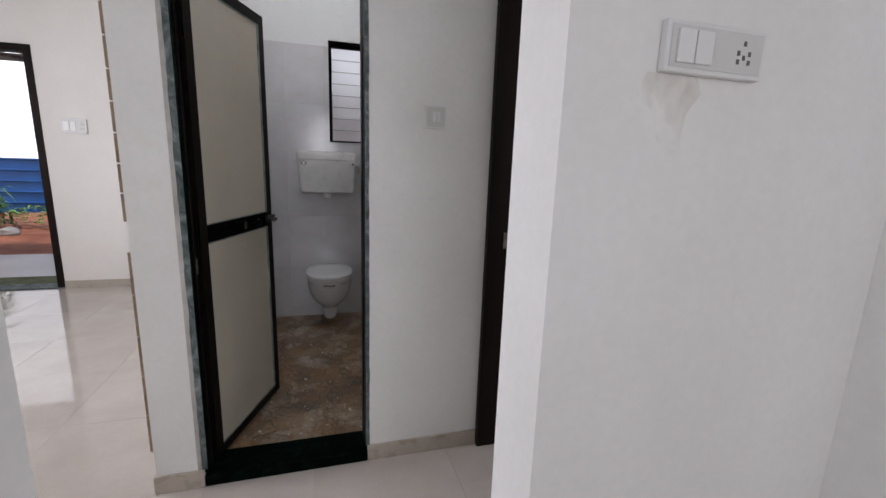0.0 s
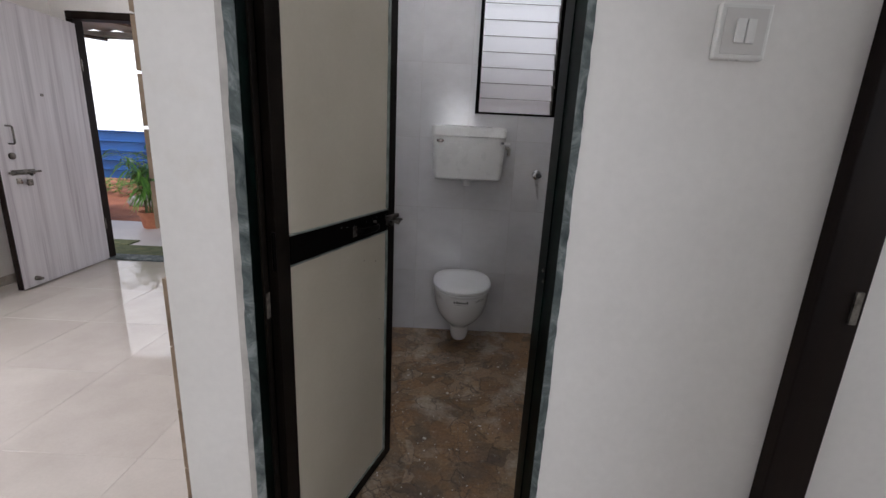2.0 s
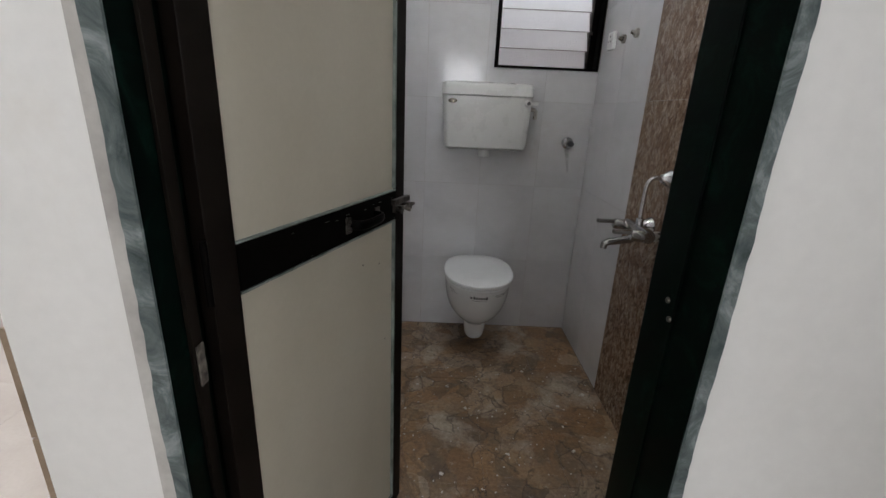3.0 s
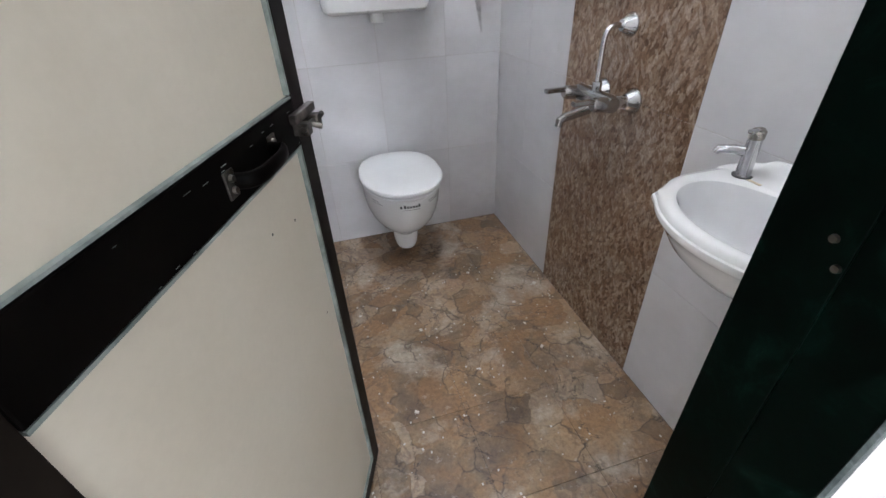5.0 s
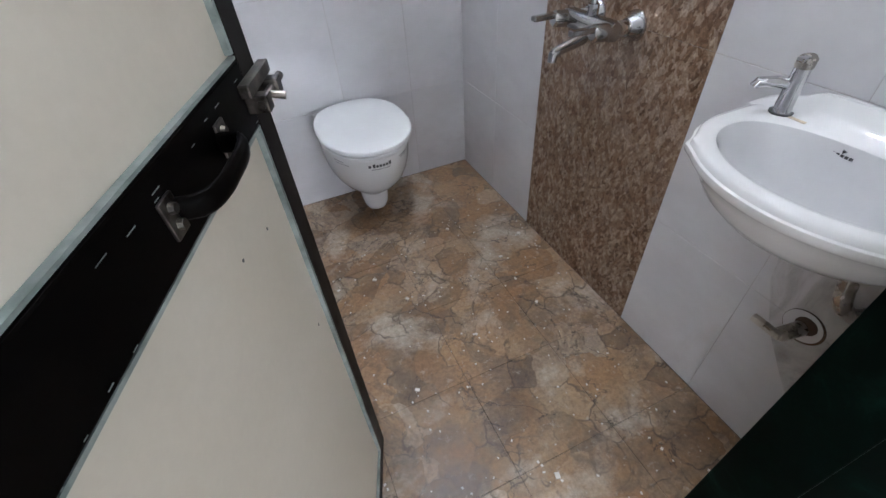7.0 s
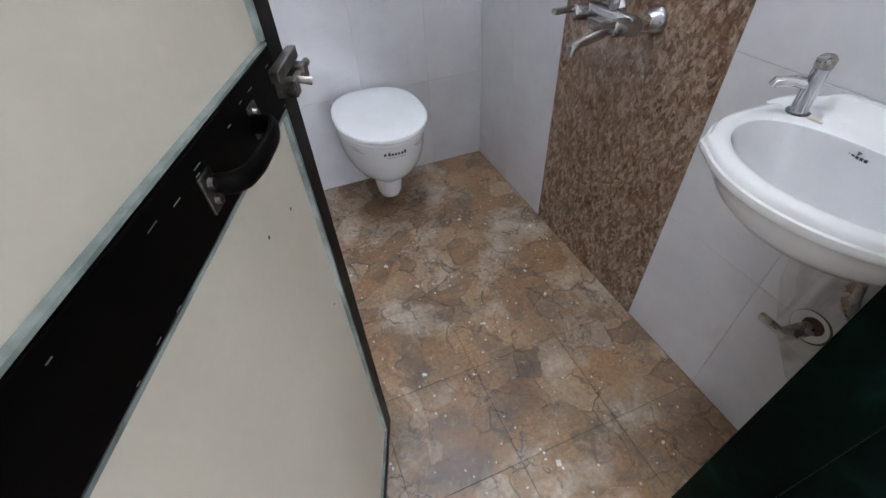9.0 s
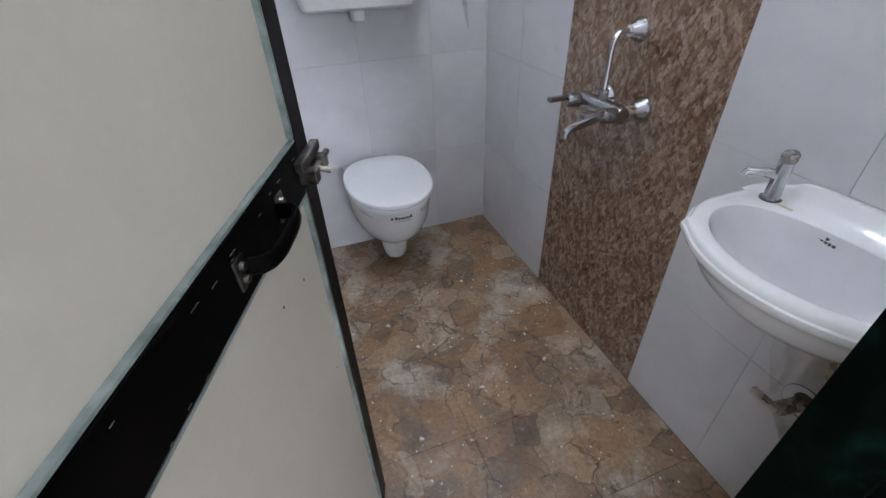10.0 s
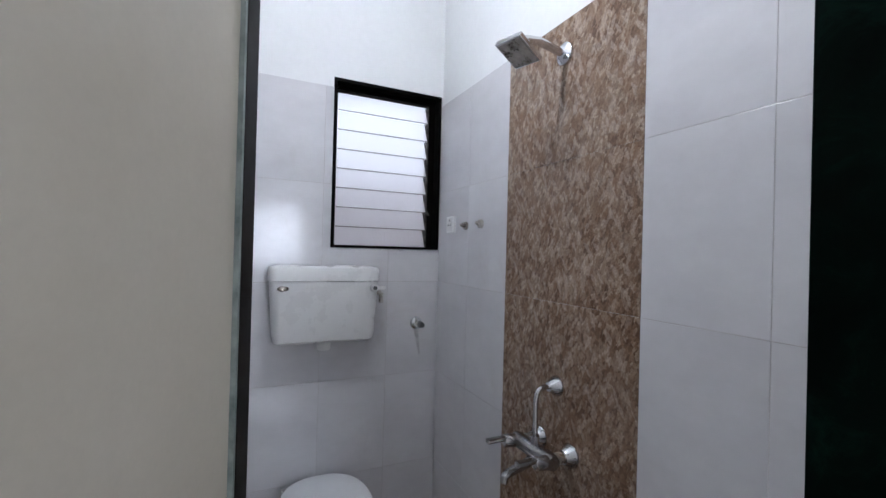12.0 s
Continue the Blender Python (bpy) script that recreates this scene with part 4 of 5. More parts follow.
# dark stone lining of the opening
for a in ((WX0, WX0 + 0.012, WZ0, WZ1), (WX1 - 0.012, WX1, WZ0, WZ1), (WX0 + 0.0125, WX1 - 0.0125, WZ1 - 0.014, WZ1), (WX0 + 0.0125, WX1 - 0.0125, WZ0, WZ0 + 0.012)):
    part("window_reveal", box_mesh(a[0], a[1], BY1 - 0.004, BY1 + 0.128, a[2], a[3]), BLACK, win)
LX0, LX1, LZ0, LZ1, LY = WX0 + 0.013, WX1 - 0.013, WZ0 + 0.0125, WZ1 - 0.0145, BY1 + 0.065
part("window_frame", box_mesh(LX1 - 0.03, LX1, LY - 0.02, LY + 0.02, LZ0, LZ1), BLACK, win)
part("window_frame", box_mesh(LX0, LX0 + 0.012, LY - 0.02, LY + 0.02, LZ0, LZ1), BLACK, win)
part("window_frame", box_mesh(LX0 + 0.0125, LX1 - 0.0305, LY - 0.02, LY + 0.02, LZ1 - 0.02, LZ1), BLACK, win)
part("clip_rail", box_mesh(LX1 - 0.038, LX1 - 0.0305, LY - 0.012, LY + 0.012, LZ0, LZ1 - 0.0205), STEEL, win)
NS = 8
pitch = (LZ1 - 0.02 - LZ0) / NS
for k in range(NS):
    zc = LZ0 + (k + 0.5) * pitch
    hb, tilt = pitch * 0.56, 0.022
    bm = bmesh.new()
    pr = [(LY - tilt, zc - hb), (LY + tilt, zc + hb), (LY + tilt + 0.005, zc + hb), (LY - tilt + 0.005, zc - hb)]
    loft(bm, [[Vector((x, yy, zz)) for yy, zz in pr] for x in (LX0 + 0.014, LX1 - 0.04)])
    ob = part("pane", bm, LOUVRE, win, "frosted glass slat")
    part("slat_edge", box_mesh(LX0 + 0.014, LX1 - 0.04, LY - tilt - 0.0025, LY - tilt - 0.0002, zc - hb - 0.001, zc - hb + 0.0035), CONCRETE, ob, "dirty lower edge")
    cl = bmesh.new()
    q = [(LY - tilt - 0.004, zc - hb), (LY + tilt - 0.004, zc + hb), (LY + tilt + 0.009, zc + hb), (LY - tilt + 0.009, zc - hb)]
    loft(cl, [[Vector((x, yy, zz)) for yy, zz in q] for x in (LX1 - 0.0398, LX1 - 0.0385)])
    part("clip", cl, STEEL, win)
part("lever", tube_mesh([(LX1 - 0.035, LY - 0.02, 1.62), (LX1 - 0.036, LY - 0.05, 1.6)], 0.005, 8), STEEL, win, "", True)

# ---- toilet ----


def d_outline(cx, yb, yf, half, z, n=48, square=2.6):
    """A seat's outline: straight at the wall end, round in front."""
    cy = yb - (yb - yf) * 0.42
    pts = []
    for i in range(n):
        a = 2 * math.pi * i / n
        c, s = math.cos(a), math.sin(a)
        e = square if s > 0 else 2.1
        k = (abs(c) ** e + abs(s) ** e) ** (-1 / e)
        ry = (yb - cy) if s > 0 else (cy - yf)
        pts.append(Vector((cx + half * c * k, cy + ry * s * k, z)))
    return pts


def seat_oval(yf, yb, half, z, n=56):
    """The seat's round outline, a little fuller than an ellipse, flattened at the wall end."""
    cy, ry = (yf + yb) / 2, (yb - yf) / 2
    pts = []
    for i in range(n):
        a = 2 * math.pi * i / n
        c, s = math.cos(a), math.sin(a)
        e = 2.5 if s > 0 else 2.12
        k = (abs(c) ** e + abs(s) ** e) ** (-1 / e)
        pts.append(Vector((TX + half * c * k, cy + ry * s * k, z)))
    return pts


TX = 0.372
toilet = thing("toilet", (TX, 3.6, 0.03), "white wall-hung toilet with its lid closed", "toilet")
X, Y, Z = Vector((1, 0, 0)), Vector((0, 1, 0)), Vector((0, 0, 1))
BOWL = [(3.634, 3.178, 0.164, 0.411), (3.634, 3.17, 0.168, 0.402), (3.634, 3.17, 0.168, 0.385), (3.634, 3.174, 0.167, 0.36), (3.634, 3.182, 0.165, 0.33), (3.634, 3.196, 0.159, 0.295), (3.634, 3.22, 0.148, 0.255),
        (3.634, 3.254, 0.13, 0.218), (3.634, 3.293, 0.107, 0.188), (3.634, 3.328, 0.084, 0.166), (3.632, 3.35, 0.064, 0.145), (3.62, 3.36, 0.056, 0.125)]
bm = bmesh.new()
loft(bm, [d_outline(TX, a, b, c, z, square=2.4) for a, b, c, z in BOWL])
bowl = part("bowl", bm, CERAMIC, toilet, "", True)
bm = bmesh.new()
loft(bm, [ring(Vector((TX, 3.41 - k, z)), X, Y, r, r * 1.05, 24) for k, z, r in ((0.0, 0.15, 0.06), (0.0, 0.115, 0.057), (0.002, 0.085, 0.052), (0.004, 0.066, 0.044), (0.005, 0.055, 0.029), (0.005, 0.052, 0.01))])
part("trap_outlet", bm, CERAMIC, toilet, "", True)
bm = bmesh.new()
loft(bm, [seat_oval(3.17, 3.622, 0.167, 0.4125), seat_oval(3.163, 3.626, 0.171, 0.4155), seat_oval(3.163, 3.626, 0.171, 0.4215), seat_oval(3.168, 3.624, 0.167, 0.4245)])
part("seat_ring", bm, LID, toilet, "", True)
bm = bmesh.new()
loft(bm, [seat_oval(*q) for q in ((3.166, 3.625, 0.169, 0.427), (3.158, 3.63, 0.174, 0.4295), (3.156, 3.631, 0.1765, 0.433), (3.156, 3.631, 0.1765, 0.441), (3.159, 3.629, 0.1735, 0.4455), (3.168, 3.622, 0.166, 0.448), (3.26, 3.55, 0.095, 0.449), (3.37, 3.44, 0.02, 0.4492))])
lid = part("lid", bm, LID, toilet, "white plastic lid", True)
part("hinge", tube_mesh([(TX - 0.09, 3.606, 0.43), (TX - 0.05, 3.61, 0.43)], 0.01), LID, lid, "", True)
part("hinge", tube_mesh([(TX + 0.05, 3.61, 0.43), (TX + 0.09, 3.606, 0.43)], 0.01), LID, lid, "", True)
part("buffer", tube_mesh([(TX - 0.152, 3.56, 0.432), (TX - 0.152, 3.548, 0.452), (TX - 0.15, 3.535, 0.4535)], [0.004, 0.0035, 0.002], 8), PLASTIC, lid, "", True)


# brand mark and small print on the bowl, as plain bars
def bowl_bar(a, z, w, h):
    """A short printed bar that follows the bowl's front at the angle a."""
    bm = bmesh.new()
    def at_height(h0):
        """The bowl's outline at a height, a hair proud of its glaze."""
        for (yb, ya, ca, za), (_, yc, cc, zc) in zip(BOWL, BOWL[1:]):
            if zc <= h0 <= za:
                k = (za - h0) / (za - zc)
                return d_outline(TX, yb, ya + (yc - ya) * k - 0.0008, ca + (cc - ca) * k + 0.0008, h0, 360, 2.4)
    out, top = at_height(z), at_height(z + h)
    i0 = 270 + int(a)
    rows = [(bm.verts.new(out[i % 360]), bm.verts.new(top[i % 360])) for i in range(i0, i0 + max(2, int(w)) + 1)]
    for p, q in zip(rows, rows[1:]):
        bm.faces.new((p[0], q[0], q[1], p[1]))
    part("printed_mark", bm, LETTER, bowl)


for k in range(7):
    bowl_bar(-17 + k * 4.2, 0.376, 3, 0.011 if k not in (1, 6) else 0.015)
bowl_bar(-14, 0.3665, 24, 0.0018)
for a, z, w in ((24, 0.388, 30), (26, 0.380, 24), (-58, 0.386, 12), (-56, 0.376, 16)):
    bowl_bar(a, z, w, 0.0022)
stain_edge = part("wall_seal", box_mesh(TX - 0.15, TX + 0.15, 3.6345, 3.641, 0.22, 0.41), GROUT, toilet, "grey mortar bed at the wall")

# ---- cistern ----
cis = thing("cistern", (0.37, 3.575, 1.03), "white plastic flush cistern on the tiled wall", "cistern")


def slab(cx, hw, y0, y1, z, r=0.03, n=6):
    pts = []
    for (sx, yy, a0) in ((1, y1, 0), (-1, y1, 90), (-1, y0, 180), (1, y0, 270)):
        ccx = cx + sx * (hw - r)
        ccy = yy - r if yy == y1 else yy + r
        for i in range(n + 1):
            a = radians(a0 + 90 * i / n)
            pts.append(Vector((ccx + r * math.cos(a), ccy + r * math.sin(a), z)))
    return pts


bm = bmesh.new()
loft(bm, [slab(0.372, 0.186, 3.54, 3.633, 1.035), slab(0.372, 0.2, 3.525, 3.633, 1.045), slab(0.372, 0.206, 3.519, 3.633, 1.07), slab(0.37, 0.217, 3.512, 3.633, 1.288)])
part("tank", bm, PLASTIC, cis, "", True)
bm = bmesh.new()
loft(bm, [slab(0.37, 0.214, 3.514, 3.634, 1.2885), slab(0.37, 0.222, 3.507, 3.634, 1.292), slab(0.37, 0.222, 3.507, 3.634, 1.335), slab(0.37, 0.217, 3.512, 3.634, 1.346), slab(0.37, 0.19, 3.53, 3.63, 1.352)])
part("tank_lid", bm, PLASTIC, cis, "", True)
part("outlet", tube_mesh([(0.372, 3.575, 1.034), (0.372, 3.575, 1.005), (0.372, 3.575, 1.0)], [0.028, 0.028, 0.024]), PLASTIC, cis, "", True)
bm = bmesh.new()
loft(bm, [ring(Vector((0.2, 3.5145 - d, 1.262)), X, Z, 0.022 * k, 0.011 * k, 20) for d, k in ((-0.004, 1), (0.002, 1), (0.004, 0.8))])
part("badge", bm, DULL_CHROME, cis, "oval badge", True)
part("flush_lever", tube_mesh([(0.565, 3.52, 1.262), (0.565, 3.5, 1.262), (0.565, 3.496, 1.262)], [0.017, 0.017, 0.012]), PLASTIC, cis, "", True)
part("lever_hub", tube_mesh([(0.565, 3.4958, 1.262), (0.565, 3.491, 1.262)], 0.009), DARKGREY, cis, "", True)
part("lever_arm", box_mesh(0.575, 0.612, 3.496, 3.506, 1.255, 1.27, bevel=0.003), PLASTIC, cis)
part("inlet", tube_mesh([(0.592, 3.58, 1.235), (0.612, 3.58, 1.235), (0.618, 3.58, 1.228), (0.618, 3.58, 1.19)], 0.010), DULL_CHROME, cis, "", True)

# thin uneven films on the tile: rust under the stop valve, painted basin shade


def film(name, pts, put, material, label):
    bm = bmesh.new()
    vs = [bm.verts.new(put(u, v)) for u, v in pts]
    bm.faces.new(vs)
    return tagged(link(name, bm, material), label, "stain", "", "stuff")


film("rust_streak", [(0.80, 1.055), (0.825, 1.055), (0.832, 0.99), (0.838, 0.93), (0.83, 0.925), (0.815, 0.99)], lambda u, v: (u, BY1 - 0.0006, v), STAIN_SHADE, "pale rusty streak below the stop valve")
# brown of the basin's shadow and warm reflection, painted on the wall tile
film("basin_shade_film", [(2.16, 0.69), (2.19, 0.6), (2.17, 0.47), (2.12, 0.36), (2.05, 0.27), (1.99, 0.2), (1.96, 0.4), (1.97, 0.64)], lambda u, v: (BX1 - 0.0006, u, v), STAIN_SHADE, "faint brown film below the basin, painted for its shadow and warm reflection")
film("damp_mark", [(0.845, 1.448), (0.95, 1.448), (0.962, 1.42), (0.935, 1.385), (0.93, 1.33), (0.9, 1.3), (0.878, 1.34), (0.868, 1.385), (0.84, 1.4), (0.835, 1.43)], lambda u, v: (u, NEAR0 - 0.0006, v), DAMP, "faint yellowish damp mark below the switch panel")
# ---- small valves and pipe ends on the walls ----


def angle_valve(name, o, n, side, label, stain=False):
    """A chrome stop valve: rose on the wall, body out of it, turn handle."""
    o, n, side = Vector(o), Vector(n), Vector(side)
    v = thing(name, o, label, "valve")
    part("rose", tube_mesh([o, o + n * 0.006, o + n * 0.012], [0.03, 0.029, 0.02], 20), CHROME, v, "", True)
    part("body", tube_mesh([o + n * 0.0122, o + n * 0.05], 0.014), DULL_CHROME, v, "", True)
    part("handle", tube_mesh([o + n * 0.04, o + n * 0.055 + side * 0.006, o + n * 0.057 + side * 0.03], [0.016, 0.015, 0.009]), DARKGREY, v, "", True)
    return v


angle_valve("stop_valve", (0.81, 3.6345, 1.081), (0, -1, 0), (0.6, 0, -0.2), "chrome stop valve on the tiled wall beside the cistern")
plate = switch_plate("wall_socket", "x", BX1 - 0.0005, -1, 3.455, 3.525, 1.51, 1.585, "small white socket on the tiled wall beside the window", [], [(3.49, 1.565), (3.478, 1.545), (3.502, 1.545)])
for y, z in ((3.36, 1.537), (3.232, 1.54)):
    pe = thing("pipe_end", (BX1, y, z), "dull brass pipe end in the tiled wall", "pipe end")
    part("collar", tube_mesh([(BX1 - 0.0002, y, z), (BX1 - 0.012, y, z), (BX1 - 0.0125, y, z)], [0.018, 0.017, 0.01]), DULL_CHROME, pe, "", True)
    part("plug", tube_mesh([(BX1 - 0.0127, y, z), (BX1 - 0.028, y, z + 0.004)], [0.009, 0.007]), DULL_CHROME, pe, "", True)

# ---- shower head ----
sh = thing("shower", (BX1, 2.757, 2.03), "square chrome shower head on a wall arm", "shower")
part("flange", tube_mesh([(BX1 - 0.0002, 2.757, 2.03), (BX1 - 0.008, 2.757, 2.03), (BX1 - 0.02, 2.757, 2.03)], [0.034, 0.033, 0.015], 24), CHROME, sh, "", True)
part("arm", tube_mesh([(BX1 - 0.02, 2.757, 2.03), (BX1 - 0.1, 2.757, 2.045), (BX1 - 0.145, 2.757, 2.04), (BX1 - 0.16, 2.757, 2.025)], 0.012), CHROME, sh, "", True)
hd = Matrix.Translation((BX1 - 0.172, 2.757, 2.0)) @ Euler((radians(6), radians(26), radians(12))).to_matrix().to_4x4()
bm = box_mesh(-0.05, 0.05, -0.05, 0.05, -0.008, 0.008, bevel=0.003)
bmesh.ops.transform(bm, matrix=hd, verts=bm.verts)
head = part("head", bm, CHROME, sh)
bm = box_mesh(-0.043, 0.043, -0.043, 0.043, -0.0105, -0.0082)
for i in range(7):
    for j in range(7):
        a, b = -0.036 + 0.012 * i, -0.036 + 0.012 * j
        add_box(bm, a - 0.002, a + 0.002, b - 0.002, b + 0.002, -0.0125, -0.0106)
bmesh.ops.transform(bm, matrix=hd, verts=bm.verts)
part("spray_face", bm, DULL_CHROME, head, "grey nozzle face")
part("ball_joint", tube_mesh([(BX1 - 0.158, 2.757, 2.03), (BX1 - 0.168, 2.757, 2.012)], [0.013, 0.018]), CHROME, sh, "", True)

# ---- wall mixer ----
MY, MZ, MX = 2.765, 0.848, 0.845
mixer = thing("wall_mixer", (BX1, MY, MZ), "chrome wall mixer with levers, spout and bent riser pipe", "mixer tap")
for y in (2.695, 2.835):
    leg = part("leg", tube_mesh([(BX1 - 0.012, y, MZ), (MX, y, MZ)], 0.0165), DULL_CHROME, mixer, "", True)
    part("flange", tube_mesh([(BX1 - 0.0002, y, MZ), (BX1 - 0.006, y, MZ), (BX1 - 0.03, y, MZ)], [0.035, 0.034, 0.019], 24), CHROME, leg, "", True)
part("body", tube_mesh([(MX, 2.675, MZ), (MX, 2.69, MZ), (MX, 2.84, MZ), (MX, 2.855, MZ)], [0.02, 0.024, 0.024, 0.02], 18), MIXER_CHROME, mixer, "", True)
for y in (2.69, 2.84):
    hub = part("lever_hub", tube_mesh([(MX - 0.015, y, MZ), (MX - 0.05, y, MZ + 0.004), (MX - 0.056, y, MZ + 0.004)], [0.02, 0.019, 0.014]), MIXER_CHROME, mixer, "", True)
    part("lever", box_mesh(MX - 0.115, MX - 0.045, y - 0.010, y + 0.010, MZ + 0.006, MZ + 0.019, bevel=0.004), MIXER_CHROME, hub)
part("spout", tube_mesh([(MX, MY, MZ - 0.015), (MX - 0.02, MY - 0.004, MZ - 0.03), (0.745, MY - 0.018, MZ - 0.04), (0.731, MY - 0.02, MZ - 0.046), (0.729, MY - 0.02, MZ - 0.062)], [0.015, 0.014, 0.012, 0.012, 0.011]), MIXER_CHROME, mixer, "", True)
part("riser", tube_mesh([(MX, MY - 0.004, MZ + 0.03), (MX, MY - 0.004, 0.97), *arc((MX, MY - 0.004, 0.985), (MX, MY - 0.004, 1.03), (MX + 0.03, MY - 0.004, 1.03), 6), (BX1 - 0.012, MY - 0.004, 1.029)], 0.0075, 12), CHROME, mixer, "", True)
part("riser_nut", tube_mesh([(MX, MY - 0.004, MZ + 0.02), (MX, MY - 0.004, MZ + 0.045)], 0.013, 8), CHROME, mixer)
part("upper_flange", tube_mesh([(BX1 - 0.0002, MY - 0.004, 1.029), (BX1 - 0.006, MY - 0.004, 1.029), (BX1 - 0.032, MY - 0.004, 1.029)], [0.031, 0.03, 0.014], 24), CHROME, mixer, "", True)

# ---- basin ----
BCY, BHW = 2.135, 0.208


def basin_ring(k, z, ear=0.0, n=96):
    """The basin's outline: straight back on the wall, round front, a small shoulder at either side."""
    pts = []
    for i in range(n):
        a = 2 * math.pi * i / n
        c, s = math.cos(a), math.sin(a)
        e = 7.0 if c > 0 else 1.95
        q = (abs(c) ** e + abs(s) ** e) ** (-1 / e)
        cx = 0.79 + 0.07 * (1 - k)
        rx = (BX1 - 0.001 - cx) if c > 0 else 0.164 * k
        off = abs(abs(a - math.pi) - 0.92)
        bulge = 1 + ear * math.exp(-(off / 0.075) ** 2) - 0.35 * ear * math.exp(-((abs(a - math.pi) - 1.12) / 0.12) ** 2)
        pts.append(Vector((cx + rx * c * q * bulge, BCY + BHW * k * s * q * bulge, z)))
    return pts


def oval(front, back, ry, z, n=96):
    """The bowl's outline, fuller towards the wall than in front."""
    cx, pts = 0.785, []
    for i in range(n):
        a = 2 * math.pi * i / n
        c, s = math.cos(a), math.sin(a)
        e = 2.3 if c > 0 else 2.0
        q = (abs(c) ** e + abs(s) ** e) ** (-1 / e)
        pts.append(Vector((cx + (back if c > 0 else front) * c * q, BCY + ry * s * q, z)))
    return pts


basin = thing("basin", (BX1, BCY, 0.6), "white wall-hung ceramic basin with grimy rim", "basin")
bm = bmesh.new()
loft(bm, [basin_ring(0.26, 0.66), basin_ring(0.42, 0.663), basin_ring(0.58, 0.673), basin_ring(0.72, 0.691), basin_ring(0.835, 0.719), basin_ring(0.905, 0.747), basin_ring(0.94, 0.763, 0.02),
          basin_ring(0.972, 0.769, 0.025), basin_ring(0.99, 0.774, 0.032), basin_ring(1.0, 0.781, 0.036), basin_ring(0.998, 0.787, 0.034), basin_ring(0.98, 0.7885, 0.03), basin_ring(0.977, 0.791, 0.03),
          basin_ring(0.972, 0.797, 0.025), basin_ring(0.95, 0.8015, 0.015), basin_ring(0.91, 0.803, 0.0), oval(0.13, 0.09, 0.172, 0.8025), oval(0.124, 0.085, 0.166, 0.799)], True, False)
part("basin_body", bm, CERAMIC, basin, "", True)
bm = bmesh.new()
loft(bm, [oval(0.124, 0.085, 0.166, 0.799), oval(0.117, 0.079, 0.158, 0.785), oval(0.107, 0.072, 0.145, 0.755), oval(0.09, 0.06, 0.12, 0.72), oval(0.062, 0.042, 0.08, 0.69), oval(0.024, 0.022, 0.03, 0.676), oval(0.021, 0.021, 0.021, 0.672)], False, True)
inner = part("bowl", bm, CERAMIC_SHADED, basin, "", True)
part("drain", tube_mesh([(0.785, BCY, 0.6725), (0.785, BCY, 0.677), (0.785, BCY, 0.6785)], [0.024, 0.024, 0.015], 20), CHROME, inner, "", True)
# raised back rim along the wall, ending short of the tap ledges
bm = bmesh.new()
rows = []
for i in range(33):
    u = -1 + i / 16
    y = BCY + 0.205 * u
    h = 0.803 + 0.04 * (1 - abs(u) ** 5) * (0.62 + 0.38 * min(1.0, max(0.0, (0.72 - abs(u)) / 0.12)))
    rows.append([Vector((BX1 - 0.0008, y, 0.8015)), Vector((BX1 - 0.05, y, 0.8015)), Vector((BX1 - 0.032, y, 0.803 + (h - 0.803) * 0.12)), Vector((BX1 - 0.02, y, 0.803 + (h - 0.803) * 0.4)), Vector((BX1 - 0.012, y, 0.803 + (h - 0.803) * 0.8)), Vector((BX1 - 0.008, y, h - 0.001)), Vector((BX1 - 0.0008, y, h))])
loft(bm, rows)
part("upstand", bm, CERAMIC, basin, "", True)
# maker's mark as plain shapes on the bowl's back
for k in range(5):
    part("printed_mark", box_mesh(0.8625, 0.8655, 2.178 - k * 0.0065 - 0.005, 2.178 - k * 0.0065, 0.781, 0.7855), LETTER, inner)
part("printed_mark", tube_mesh([(0.8625, 2.163, 0.7895), (0.8665, 2.163, 0.7895)], [0.0035, 0.0035], 3), LETTER, inner)
part("rust_mark", box_mesh(0.872, 0.896, 2.238, 2.268, 0.8024, 0.8038, bevel=0.0002), STAIN, basin, "brown water stain")
for x, y, w in ((0.676, 2.01, 0.012), (0.66, 2.03, 0.006), (0.69, 1.985, 0.009)):
    part("rust_mark", box_mesh(x - 0.002, x + 0.006, y - w, y + w, 0.7872, 0.7895, bevel=0.0005), STAIN, basin, "brown grime on the rim")
trap = thing("waste_pipe", (0.86, 2.05, 0.5), "dull waste pipe under the basin", "pipe")
part("pipe", tube_mesh([(0.87, 2.06, 0.63), (0.872, 2.05, 0.58), *arc((0.873, 2.045, 0.56), (0.875, 2.035, 0.53), (0.895, 2.02, 0.525), 5), (BX1, 2.01, 0.525)], 0.014, 12), DULL_CHROME, trap, "", True)

tap = thing("basin_tap", (0.88, 2.285, 0.803), "chrome pillar tap on the basin, stained at its foot", "tap")
part("foot", tube_mesh([(0.88, 2.285, 0.8035), (0.88, 2.285, 0.807)], 0.024, 20), DARKGREY, tap, "dark rubber washer", True)
part("pillar", tube_mesh([(0.88, 2.285, 0.8072), (0.88, 2.285, 0.815), (0.878, 2.284, 0.86), (0.874, 2.281, 0.9)], [0.019, 0.0175, 0.0165, 0.016], 18), CHROME, tap, "", True)
part("spout", tube_mesh([(0.876, 2.288, 0.862), (0.85, 2.306, 0.868), (0.823, 2.326, 0.866), (0.82, 2.328, 0.857)], [0.0125, 0.0115, 0.0105, 0.0095], 14), CHROME, tap, "", True)
